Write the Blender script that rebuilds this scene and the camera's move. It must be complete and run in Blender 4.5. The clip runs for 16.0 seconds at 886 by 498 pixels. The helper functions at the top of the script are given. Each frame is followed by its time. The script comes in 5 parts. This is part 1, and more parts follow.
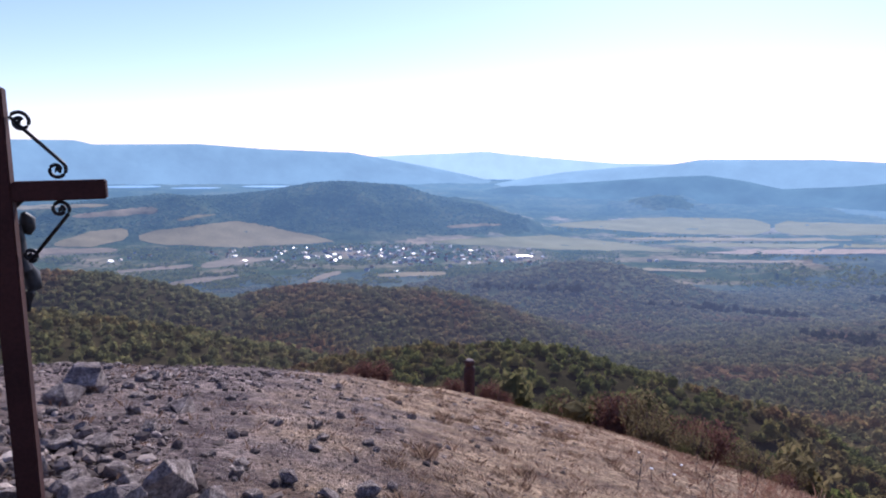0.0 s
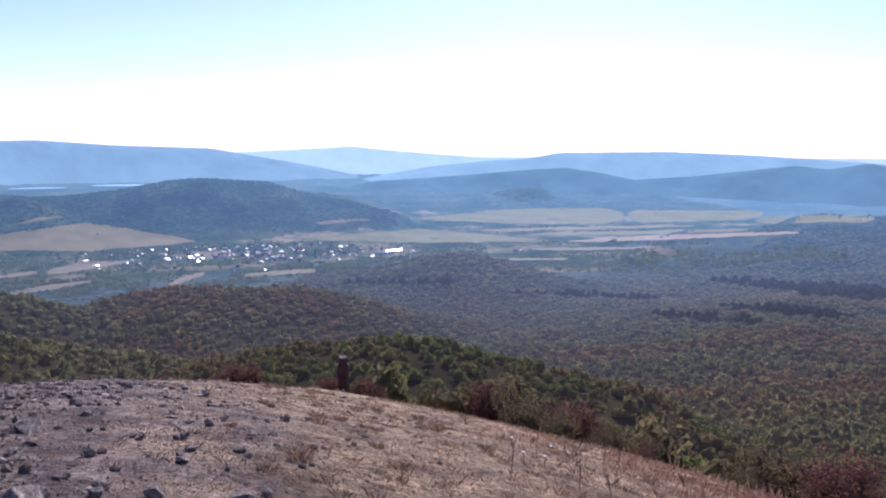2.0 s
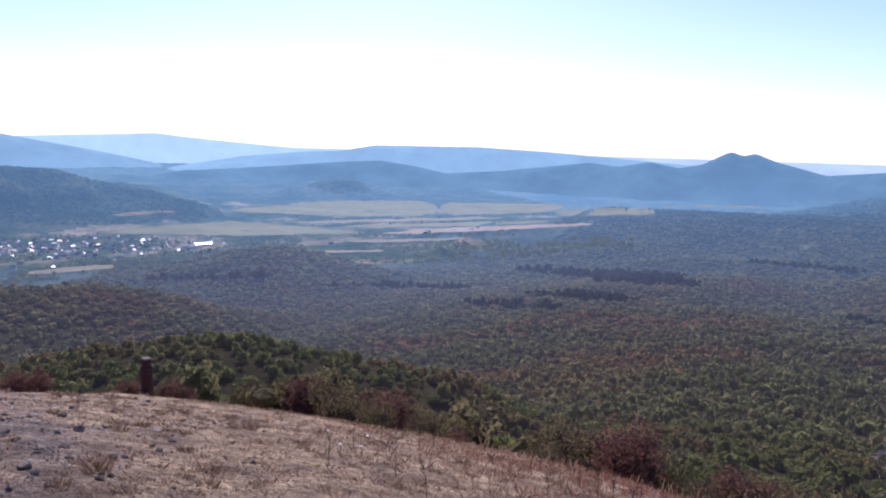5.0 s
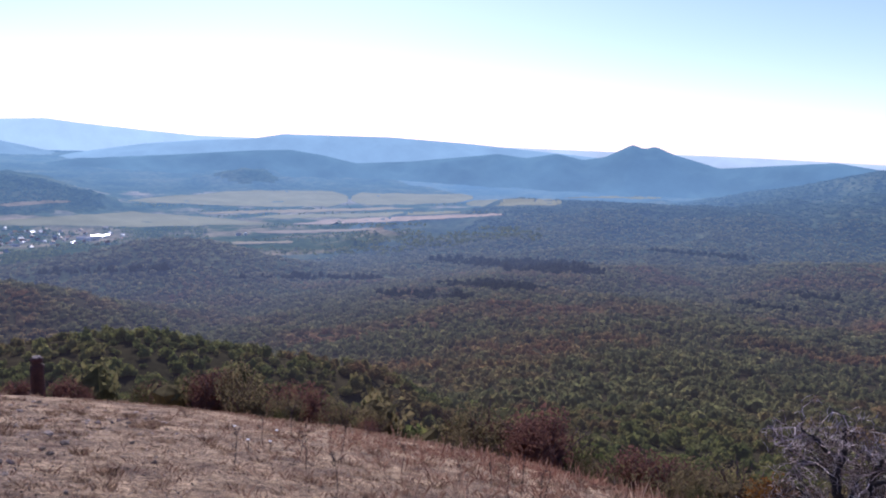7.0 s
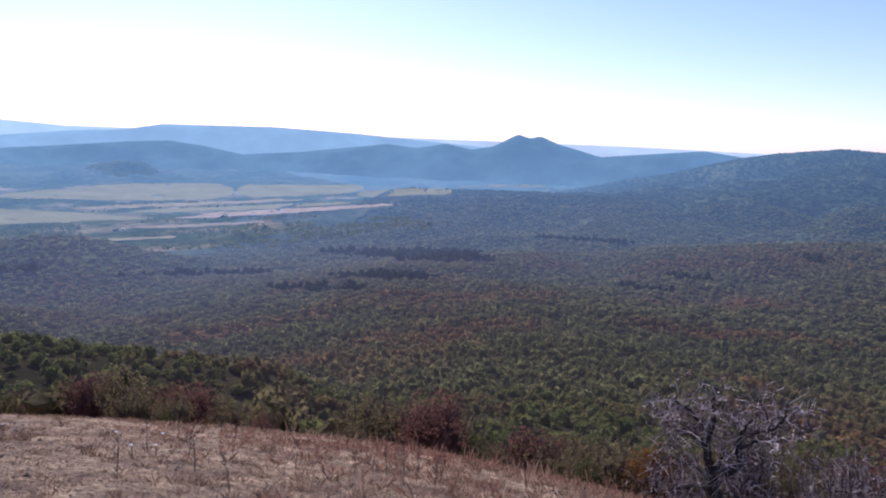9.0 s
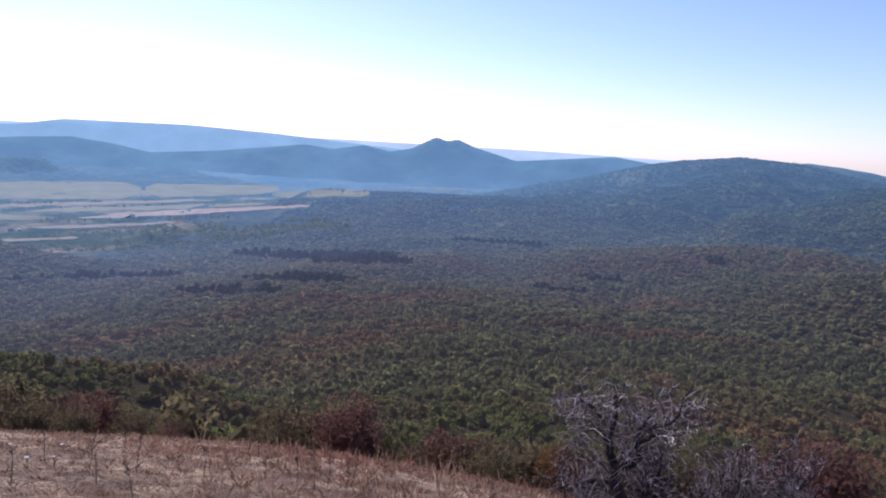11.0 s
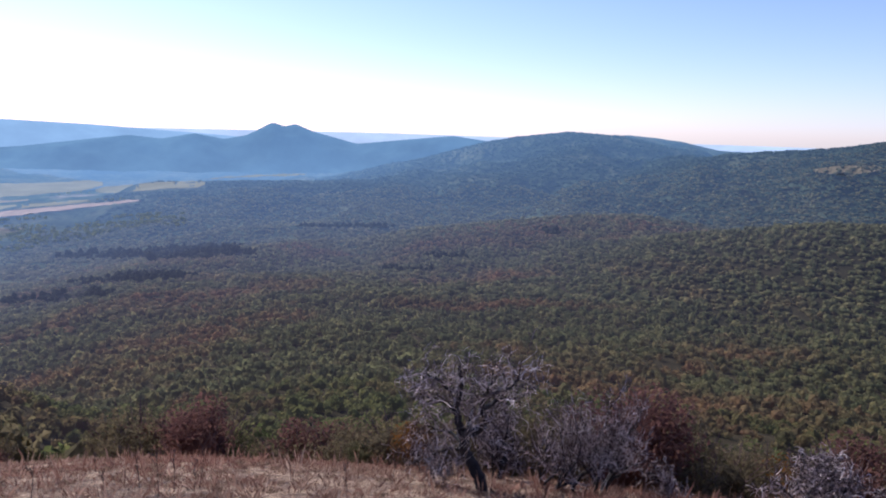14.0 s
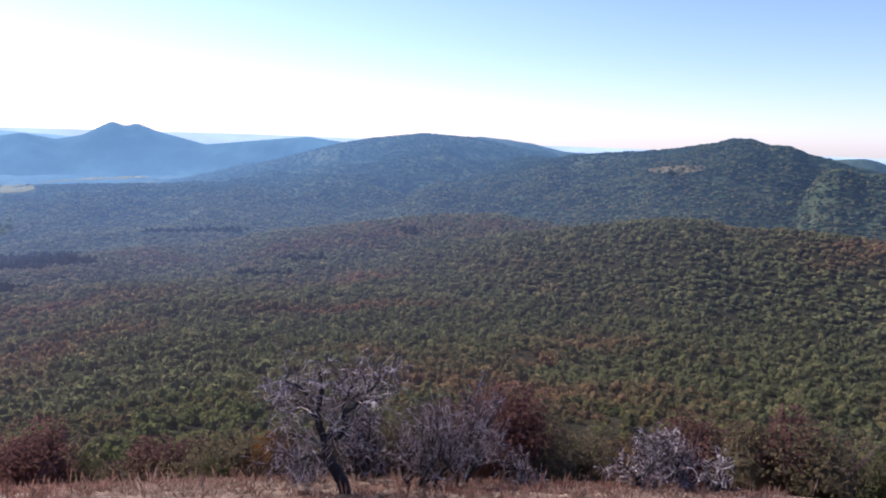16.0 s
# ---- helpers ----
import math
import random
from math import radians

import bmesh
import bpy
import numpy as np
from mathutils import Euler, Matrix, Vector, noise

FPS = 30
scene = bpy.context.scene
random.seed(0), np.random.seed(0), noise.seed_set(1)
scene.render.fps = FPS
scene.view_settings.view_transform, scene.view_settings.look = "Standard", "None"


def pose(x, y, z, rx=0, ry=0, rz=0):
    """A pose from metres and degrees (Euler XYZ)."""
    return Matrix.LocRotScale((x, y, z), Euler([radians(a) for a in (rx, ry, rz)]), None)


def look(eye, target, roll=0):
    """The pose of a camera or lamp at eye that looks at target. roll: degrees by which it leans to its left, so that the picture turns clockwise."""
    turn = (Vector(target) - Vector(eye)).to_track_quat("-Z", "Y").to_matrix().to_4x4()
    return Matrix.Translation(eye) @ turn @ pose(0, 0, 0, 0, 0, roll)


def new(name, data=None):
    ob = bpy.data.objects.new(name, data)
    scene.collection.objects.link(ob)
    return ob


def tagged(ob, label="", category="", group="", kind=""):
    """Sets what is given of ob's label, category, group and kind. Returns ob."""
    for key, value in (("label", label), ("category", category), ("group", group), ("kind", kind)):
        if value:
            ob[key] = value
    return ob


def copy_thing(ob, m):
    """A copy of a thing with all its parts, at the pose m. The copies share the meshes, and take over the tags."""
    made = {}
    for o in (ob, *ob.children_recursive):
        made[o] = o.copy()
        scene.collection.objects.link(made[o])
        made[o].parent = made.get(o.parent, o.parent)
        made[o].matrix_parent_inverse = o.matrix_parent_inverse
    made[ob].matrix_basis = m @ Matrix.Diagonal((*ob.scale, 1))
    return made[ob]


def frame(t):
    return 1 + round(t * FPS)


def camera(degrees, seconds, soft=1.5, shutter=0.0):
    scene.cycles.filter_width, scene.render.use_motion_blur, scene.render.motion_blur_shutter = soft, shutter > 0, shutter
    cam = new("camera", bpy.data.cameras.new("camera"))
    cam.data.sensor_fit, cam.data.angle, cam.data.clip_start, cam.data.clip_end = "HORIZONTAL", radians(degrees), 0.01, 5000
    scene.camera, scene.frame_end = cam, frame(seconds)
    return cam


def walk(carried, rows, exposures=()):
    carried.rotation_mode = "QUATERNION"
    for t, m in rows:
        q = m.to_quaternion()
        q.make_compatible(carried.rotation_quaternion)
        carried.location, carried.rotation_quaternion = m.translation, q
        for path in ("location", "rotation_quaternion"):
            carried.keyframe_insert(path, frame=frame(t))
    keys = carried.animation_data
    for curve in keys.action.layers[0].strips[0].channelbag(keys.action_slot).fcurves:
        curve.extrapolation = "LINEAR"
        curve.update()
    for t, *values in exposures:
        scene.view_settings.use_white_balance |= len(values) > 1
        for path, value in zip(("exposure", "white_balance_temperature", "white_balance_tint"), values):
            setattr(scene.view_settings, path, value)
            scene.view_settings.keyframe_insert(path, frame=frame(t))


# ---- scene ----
cam = camera(63.1, 16.0, soft=2.0)
walk(cam, [
    (0.0, pose(0.000, 0.000, 1.650, 82.38, -0.71, -0.03)),
    (0.5, pose(0.001, 0.007, 1.650, 82.13, -0.62, -2.76)),
    (1.0, pose(0.008, 0.006, 1.651, 81.97, -0.59, -5.73)),
    (1.5, pose(0.006, 0.014, 1.648, 82.19, -0.38, -7.53)),
    (2.0, pose(-0.000, 0.020, 1.654, 82.06, -0.29, -10.47)),
    (2.5, pose(0.006, 0.033, 1.651, 82.56, -0.50, -13.15)),
    (3.0, pose(-0.002, 0.015, 1.657, 82.42, -1.08, -15.78)),
    (3.5, pose(0.009, 0.025, 1.652, 82.18, -0.78, -18.01)),
    (4.0, pose(0.002, 0.014, 1.660, 81.81, -0.53, -20.76)),
    (4.5, pose(0.002, 0.014, 1.659, 81.80, -1.30, -21.79)),
    (5.0, pose(0.010, 0.001, 1.658, 81.70, -1.81, -24.93)),
    (7.5, pose(0.054, 0.051, 1.631, 80.97, -2.26, -33.29)),
    (8.0, pose(0.057, 0.036, 1.636, 80.70, -1.95, -34.99)),
    (8.5, pose(0.048, 0.008, 1.643, 80.65, -2.19, -36.80)),
    (9.0, pose(0.053, 0.006, 1.641, 80.80, -2.43, -40.59)),
    (9.5, pose(0.054, -0.004, 1.641, 80.62, -1.92, -42.20)),
    (10.0, pose(0.061, -0.040, 1.653, 80.47, -2.26, -44.49)),
    (12.5, pose(-0.065, -0.272, 1.729, 81.71, -3.84, -48.71)),
    (13.0, pose(-0.037, -0.297, 1.720, 80.64, -2.73, -51.44)),
    (13.5, pose(-0.006, -0.274, 1.724, 80.27, -2.45, -56.00)),
    (14.0, pose(0.026, -0.280, 1.710, 80.49, -1.59, -59.60)),
    (14.5, pose(0.010, -0.287, 1.723, 80.55, -0.94, -62.70)),
    (15.0, pose(0.001, -0.307, 1.743, 80.77, -1.40, -66.07)),
    (15.5, pose(-0.033, -0.324, 1.759, 81.08, -1.86, -68.38)),
    (16.0, pose(-0.054, -0.349, 1.765, 80.91, -1.91, -70.86)),
], exposures=[(0, 0.6, 5700, 17), (5, 0.53, 5680, 18), (10, 0.42, 5640, 18), (13, 0.4, 5620, 17), (16, 0.74, 5620, 16)])

# ---- light ----
SUN_AZ, SUN_EL = 20.0, 36.0          # degrees to the right of +y, above the horizon
world = bpy.data.worlds.new("sky")
scene.world = world
world.use_nodes = True
wn = world.node_tree
sky = wn.nodes.new("ShaderNodeTexSky")
sky.sky_type = "NISHITA"
sky.sun_disc = False
sky.sun_elevation = radians(SUN_EL)
sky.sun_rotation = radians(SUN_AZ)
sky.altitude = 1200
sky.air_density = 1.0
sky.dust_density = 0.75
sky.ozone_density = 1.5
tint = wn.nodes.new("ShaderNodeMix")
tint.data_type, tint.blend_type = "RGBA", "MULTIPLY"
tint.inputs[0].default_value, tint.inputs[7].default_value = 1.0, (0.98, 0.905, 1.1, 1)
wn.links.new(sky.outputs[0], tint.inputs[6])
wn.links.new(tint.outputs[2], wn.nodes["Background"].inputs[0])
wn.nodes["Background"].inputs[1].default_value = 0.105
sun = new("sun", bpy.data.lights.new("sun", "SUN"))
sun.data.energy = 4.0
sun.data.angle = radians(0.6)
sun.data.color = (1.0, 0.93, 0.84)
sun.matrix_world = look((0, 0, 100), (-100 * math.sin(radians(SUN_AZ)) * math.cos(radians(SUN_EL)),
                                      -100 * math.cos(radians(SUN_AZ)) * math.cos(radians(SUN_EL)),
                                      100 - 100 * math.sin(radians(SUN_EL))))

# ---- materials ----


def ramp(nt, fac, stops):
    n = nt.nodes.new("ShaderNodeValToRGB")
    els = n.color_ramp.elements
    while len(els) < len(stops):
        els.new(0.5)
    for e, (p, c) in zip(els, stops):
        e.position, e.color = p, (*c, 1)
    nt.links.new(fac, n.inputs[0])
    return n.outputs[0]


def noise_tex(nt, scale, detail=4.0, rough=0.55, coord="Object", stretch=None):
    tc = nt.nodes.new("ShaderNodeTexCoord")
    n = nt.nodes.new("ShaderNodeTexNoise")
    n.inputs["Scale"].default_value, n.inputs["Detail"].default_value, n.inputs["Roughness"].default_value = scale, detail, rough
    if stretch:
        mp = nt.nodes.new("ShaderNodeMapping")
        mp.inputs["Scale"].default_value = stretch
        nt.links.new(tc.outputs[coord], mp.inputs[0])
        nt.links.new(mp.outputs[0], n.inputs[0])
    else:
        nt.links.new(tc.outputs[coord], n.inputs[0])
    return n.outputs[0]


def mix(nt, fac, a, b, mode="MIX"):
    n = nt.nodes.new("ShaderNodeMix")
    n.data_type, n.blend_type = "RGBA", mode
    for sock, v in ((n.inputs[0], fac), (n.inputs[6], a), (n.inputs[7], b)):
        if isinstance(v, (int, float)):
            sock.default_value = v
        elif isinstance(v, tuple):
            sock.default_value = (*v, 1)
        else:
            nt.links.new(v, sock)
    return n.outputs[2]


def material(name, rough=0.8, metal=0.0, spec=0.5, sheen=0.0, sheen_tint=(1, 1, 1)):
    m = bpy.data.materials.new(name)
    m.use_nodes = True
    b = m.node_tree.nodes["Principled BSDF"]
    b.inputs["Roughness"].default_value, b.inputs["Metallic"].default_value = rough, metal
    b.inputs["Specular IOR Level"].default_value = spec
    b.inputs["Sheen Weight"].default_value = sheen
    b.inputs["Sheen Roughness"].default_value = 0.6
    b.inputs["Sheen Tint"].default_value = (*sheen_tint, 1)
    return m, m.node_tree, b


def bump(nt, b, fac, strength, distance):
    n = nt.nodes.new("ShaderNodeBump")
    n.inputs["Strength"].default_value, n.inputs["Distance"].default_value = strength, distance
    nt.links.new(fac, n.inputs["Height"])
    nt.links.new(n.outputs[0], b.inputs["Normal"])


def two_scale(name, stops_a, scale_a, stops_b, scale_b, mode="MULTIPLY", fac=1.0, bumps=(0.4, 0.02), **kw):
    """A surface with colours from a coarse noise, varied by a fine one."""
    m, nt, b = material(name, **kw)
    a = noise_tex(nt, scale_a, 5)
    f = noise_tex(nt, scale_b, 6, 0.65)
    nt.links.new(mix(nt, fac, ramp(nt, a, stops_a), ramp(nt, f, stops_b), mode), b.inputs["Base Color"])
    bump(nt, b, f, *bumps)
    return m


def translucent(nt, b, colour, share):
    """Lets light from behind shine through thin leaves."""
    t = nt.nodes.new("ShaderNodeBsdfTranslucent")
    m = nt.nodes.new("ShaderNodeMixShader")
    m.inputs[0].default_value = share
    out = nt.nodes["Material Output"]
    nt.links.new(colour, t.inputs[0])
    nt.links.new(b.outputs[0], m.inputs[1])
    nt.links.new(t.outputs[0], m.inputs[2])
    nt.links.new(m.outputs[0], out.inputs[0])


# Haze and sun veil painted as emission: colours by summit distance over 4000 m.
HAZE_STOPS = [(0.0, (0, 0, 0)), (0.02, (0.003, 0.0026, 0.003)), (0.035, (0.0075, 0.0064, 0.008)), (0.09, (0.0145, 0.013, 0.0165)), (0.15, (0.022, 0.0225, 0.033)),
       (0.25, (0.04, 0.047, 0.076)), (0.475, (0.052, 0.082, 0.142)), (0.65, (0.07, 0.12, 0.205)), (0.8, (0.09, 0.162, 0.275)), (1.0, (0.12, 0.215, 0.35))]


def haze_emission(nt, b, gain=1.0):
    """Haze painted as surface emission: by distance from the summit, stronger towards the sun."""
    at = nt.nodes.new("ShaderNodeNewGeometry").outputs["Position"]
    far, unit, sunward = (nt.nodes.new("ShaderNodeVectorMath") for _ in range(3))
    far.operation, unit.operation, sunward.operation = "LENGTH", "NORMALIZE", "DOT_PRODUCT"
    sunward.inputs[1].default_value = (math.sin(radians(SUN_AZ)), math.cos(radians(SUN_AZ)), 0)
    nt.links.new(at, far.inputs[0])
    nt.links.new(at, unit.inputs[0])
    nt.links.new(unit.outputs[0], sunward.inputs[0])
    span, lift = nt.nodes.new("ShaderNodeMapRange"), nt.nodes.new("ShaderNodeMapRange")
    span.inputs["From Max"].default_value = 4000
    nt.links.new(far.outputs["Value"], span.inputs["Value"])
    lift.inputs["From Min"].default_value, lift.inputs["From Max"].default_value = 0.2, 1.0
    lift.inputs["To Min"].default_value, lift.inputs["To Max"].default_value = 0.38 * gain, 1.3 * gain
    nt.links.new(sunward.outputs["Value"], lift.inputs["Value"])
    nt.links.new(ramp(nt, span.outputs[0], HAZE_STOPS), b.inputs["Emission Color"])
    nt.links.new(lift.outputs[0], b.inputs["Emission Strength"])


def foliage(name, stops, patch, patch_scale, source="ISLAND", sheen=0.0, sheen_tint=(1, 1, 1), grain=1.2, crown=0.13, air=0.0, share=0.6, through_light=0.35):
    """Leaves: a colour for each crown and clump, drifting to autumn patches over the land."""
    m, nt, b = material(name, 0.95, spec=0.06, sheen=sheen, sheen_tint=sheen_tint)
    r = nt.nodes.new("ShaderNodeNewGeometry").outputs["Random Per Island"]
    tone = nt.nodes.new("ShaderNodeAttribute")
    tone.attribute_name = "tone"
    o = nt.nodes.new("ShaderNodeObjectInfo").outputs["Random"] if source == "OBJECT" else tone.outputs["Fac"] if source == "TREE" else ramp(nt, noise_tex(nt, crown, 2), [(0.3, (0, 0, 0)), (0.7, (1, 1, 1))])
    r = mix(nt, share, r, o)
    base = ramp(nt, r, stops)
    p = noise_tex(nt, patch_scale, 5, 0.65)
    base = mix(nt, ramp(nt, p, [(0.5, (0, 0, 0)), (0.64, (0.85, 0.85, 0.85))]), base, ramp(nt, r, patch))
    f = noise_tex(nt, grain, 4, 0.7)
    base = mix(nt, 1.0, base, ramp(nt, f, [(0.3, (0.7, 0.7, 0.7)), (0.7, (1.25, 1.25, 1.2))]), "MULTIPLY")
    nt.links.new(base, b.inputs["Base Color"])
    # Painted haze, scaled up for the translucent share mixed in.
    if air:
        haze_emission(nt, b, air / (1 - through_light))
    bump(nt, b, f, 0.9, 0.35 / grain)
    translucent(nt, b, base, through_light)
    return m


GREENS = [(0.0, (0.073, 0.084, 0.028)), (0.35, (0.122, 0.132, 0.041)), (0.7, (0.186, 0.176, 0.056)), (1.0, (0.27, 0.216, 0.076))]
RUSTS = [(0.0, (0.1, 0.08, 0.04)), (0.4, (0.18, 0.11, 0.055)), (0.8, (0.2, 0.1, 0.058)), (1.0, (0.25, 0.17, 0.072))]

M_gravel, nt, b = material("gravelly_summit", 0.95, spec=0.2)
n1 = noise_tex(nt, 0.16, 5, 0.6)
n2 = noise_tex(nt, 2.2, 6, 0.65)
n3 = noise_tex(nt, 16.0, 7, 0.75)
n4 = noise_tex(nt, 70.0, 4, 0.8)
dust = ramp(nt, n2, [(0.3, (0.15, 0.112, 0.1)), (0.55, (0.245, 0.188, 0.163)), (0.75, (0.38, 0.3, 0.25))])
straw = ramp(nt, n2, [(0.3, (0.23, 0.155, 0.1)), (0.6, (0.38, 0.272, 0.172)), (0.8, (0.52, 0.395, 0.26))])
sx = nt.nodes.new("ShaderNodeSeparateXYZ")
nt.links.new(nt.nodes.new("ShaderNodeTexCoord").outputs["Object"], sx.inputs[0])
across = nt.nodes.new("ShaderNodeMapRange")
across.inputs["From Min"].default_value, across.inputs["From Max"].default_value = -5.0, 4.0
across.inputs["To Min"].default_value, across.inputs["To Max"].default_value = -0.2, 0.3
nt.links.new(sx.outputs["X"], across.inputs["Value"])
shift = nt.nodes.new("ShaderNodeMath")
nt.links.new(across.outputs[0], shift.inputs[0])
nt.links.new(mix(nt, 0.4, n1, noise_tex(nt, 0.9, 5, 0.65)), shift.inputs[1])
c = mix(nt, ramp(nt, shift.outputs[0], [(0.44, (0, 0, 0)), (0.58, (1, 1, 1))]), dust, straw)
c = mix(nt, 1.0, c, ramp(nt, noise_tex(nt, 1.1, 6, 0.7), [(0.36, (0.62, 0.58, 0.6)), (0.5, (1, 1, 1)), (0.64, (1.3, 1.3, 1.28))]), "MULTIPLY")
c = mix(nt, 1.0, c, ramp(nt, n3, [(0.38, (0.4, 0.38, 0.38)), (0.6, (1.35, 1.3, 1.27))]), "MULTIPLY")
c = mix(nt, 1.0, c, ramp(nt, n4, [(0.38, (0.55, 0.54, 0.55)), (0.62, (1.4, 1.38, 1.35))]), "MULTIPLY")
nt.links.new(c, b.inputs["Base Color"])
bump(nt, b, n3, 1.0, 0.08)

M_floor = two_scale("forest_floor", [(0.35, (0.03, 0.027, 0.015)), (0.65, (0.052, 0.042, 0.023))], 0.02,
                    [(0.3, (0.6, 0.6, 0.6)), (0.7, (1.2, 1.2, 1.2))], 0.4, bumps=(0.5, 1.0), rough=1.0, spec=0.0)
M_understory = two_scale("hazy_understory", [(0.35, (0.03, 0.028, 0.015)), (0.65, (0.045, 0.038, 0.02))], 0.02,
                         [(0.3, (0.6, 0.6, 0.6)), (0.7, (1.2, 1.2, 1.2))], 0.2, bumps=(0.5, 1.0), rough=1.0, spec=0.0)


# The forest floor emits the painted haze too.
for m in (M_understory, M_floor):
    haze_emission(m.node_tree, m.node_tree.nodes["Principled BSDF"])


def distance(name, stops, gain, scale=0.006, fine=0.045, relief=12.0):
    """Land so far off that it never shifts: its own colours, plus haze painted as emission."""
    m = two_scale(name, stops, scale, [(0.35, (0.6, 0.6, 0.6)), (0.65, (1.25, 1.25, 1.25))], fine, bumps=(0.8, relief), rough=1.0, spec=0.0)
    haze_emission(m.node_tree, m.node_tree.nodes["Principled BSDF"], gain)
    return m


WOODED = [(0.35, (0.028, 0.04, 0.022)), (0.5, (0.05, 0.065, 0.033)), (0.66, (0.085, 0.09, 0.045))]
MEADOW = [(0.34, (0.03, 0.045, 0.022)), (0.48, (0.06, 0.075, 0.032)), (0.56, (0.16, 0.135, 0.078)), (0.68, (0.25, 0.19, 0.12))]

# ---- the lie of the land ----
RNG = np.random.default_rng(7)
LATTICE = RNG.random((256, 256))


def vnoise(x, y, octaves=4, gain=0.5):
    """Smooth value noise of about -1 to 1, over numpy arrays."""
    total, amp, norm = 0.0, 1.0, 0.0
    for k in range(octaves):
        u, v = x * 2 ** k + 17.3 * k, y * 2 ** k + 9.1 * k
        i, j = np.floor(u).astype(int), np.floor(v).astype(int)
        a, c = u - i, v - j
        a, c = a * a * (3 - 2 * a), c * c * (3 - 2 * c)
        i0, i1, j0, j1 = i % 256, (i + 1) % 256, j % 256, (j + 1) % 256
        total = total + amp * (LATTICE[i0, j0] * (1 - a) * (1 - c) + LATTICE[i1, j0] * a * (1 - c)
                               + LATTICE[i0, j1] * (1 - a) * c + LATTICE[i1, j1] * a * c)
        norm += amp
        amp *= gain
    return 2 * total / norm - 1


def smooth(a, lo, hi):
    t = np.clip((a - lo) / (hi - lo), 0, 1)
    return t * t * (3 - 2 * t)


# The land falls from the summit in two manners: towards the village, and into the wooded basin.
FALL_R = np.log([24, 60, 150, 300, 600, 1000, 1500, 2000, 2400, 2800, 3200, 3640, 4080, 4990])
FALL_VILLAGE = [-7, -25, -58, -118, -172, -222, -272, -287, -281, -263, -232, -193, -193, -130]
FALL_BASIN = [-11.3, -27.5, -61, -97, -132, -164, -198, -235, -262, -255, -232, -212, -205, -160]


def hills(*rows):
    return rows


# Each hill: distance, its change for each degree, half depths before and behind, and its crest: degrees to the right of +y and above the horizon.
NEAR_HILLS = hills(
    ("spur", 150, -0.6, 80, 55, ((-8.2, -17.4), (-3.6, -16.8), (2.8, -16.2), (5.5, -16.2), (10.1, -16.5), (13.7, -17.6), (17.1, -18.4), (21, -19.4))),
    ("west_slope", 300, 0, 110, 120, ((-40, -10), (-31.9, -11.8), (-29.9, -12.2), (-24.9, -13.2), (-19.8, -14.6), (-15.3, -16.1))),
    ("west_ridge", 560, 0, 130, 160, ((-42, -8.2), (-31.8, -8.7), (-26.6, -9.1), (-23.2, -9.9), (-19.7, -10.9), (-16.9, -11.9), (-14.8, -12.6))),
    ("knoll", 620, 3, 150, 150, ((-16.9, -13.1), (-14.3, -11.8), (-10.4, -11.15), (-5.5, -11.15), (-0.5, -11.3), (3.2, -12.1), (6.8, -13.3), (10.5, -14.8))),
    ("far_knoll", 1050, 2, 170, 170, ((-0.9, -10.6), (2.2, -10.1), (6.8, -9.3), (9, -8.7), (12.5, -8.45), (15.5, -9), (18.4, -9.9))),
    ("east_shoulder", 740, 0, 170, 150, ((74.1, -8.9), (77.2, -7.9), (82.9, -6.95), (87.1, -6.15), (91.2, -6), (93.2, -6.5), (97, -6.2), (102.9, -6.5), (115, -6))),
    ("terrace", 980, 0, 180, 150, ((58, -8.2), (62.8, -7.6), (65.1, -7.25), (70.9, -6.55), (75.4, -6.4), (78.6, -7.0), (84, -8), (90, -9.2))),
)
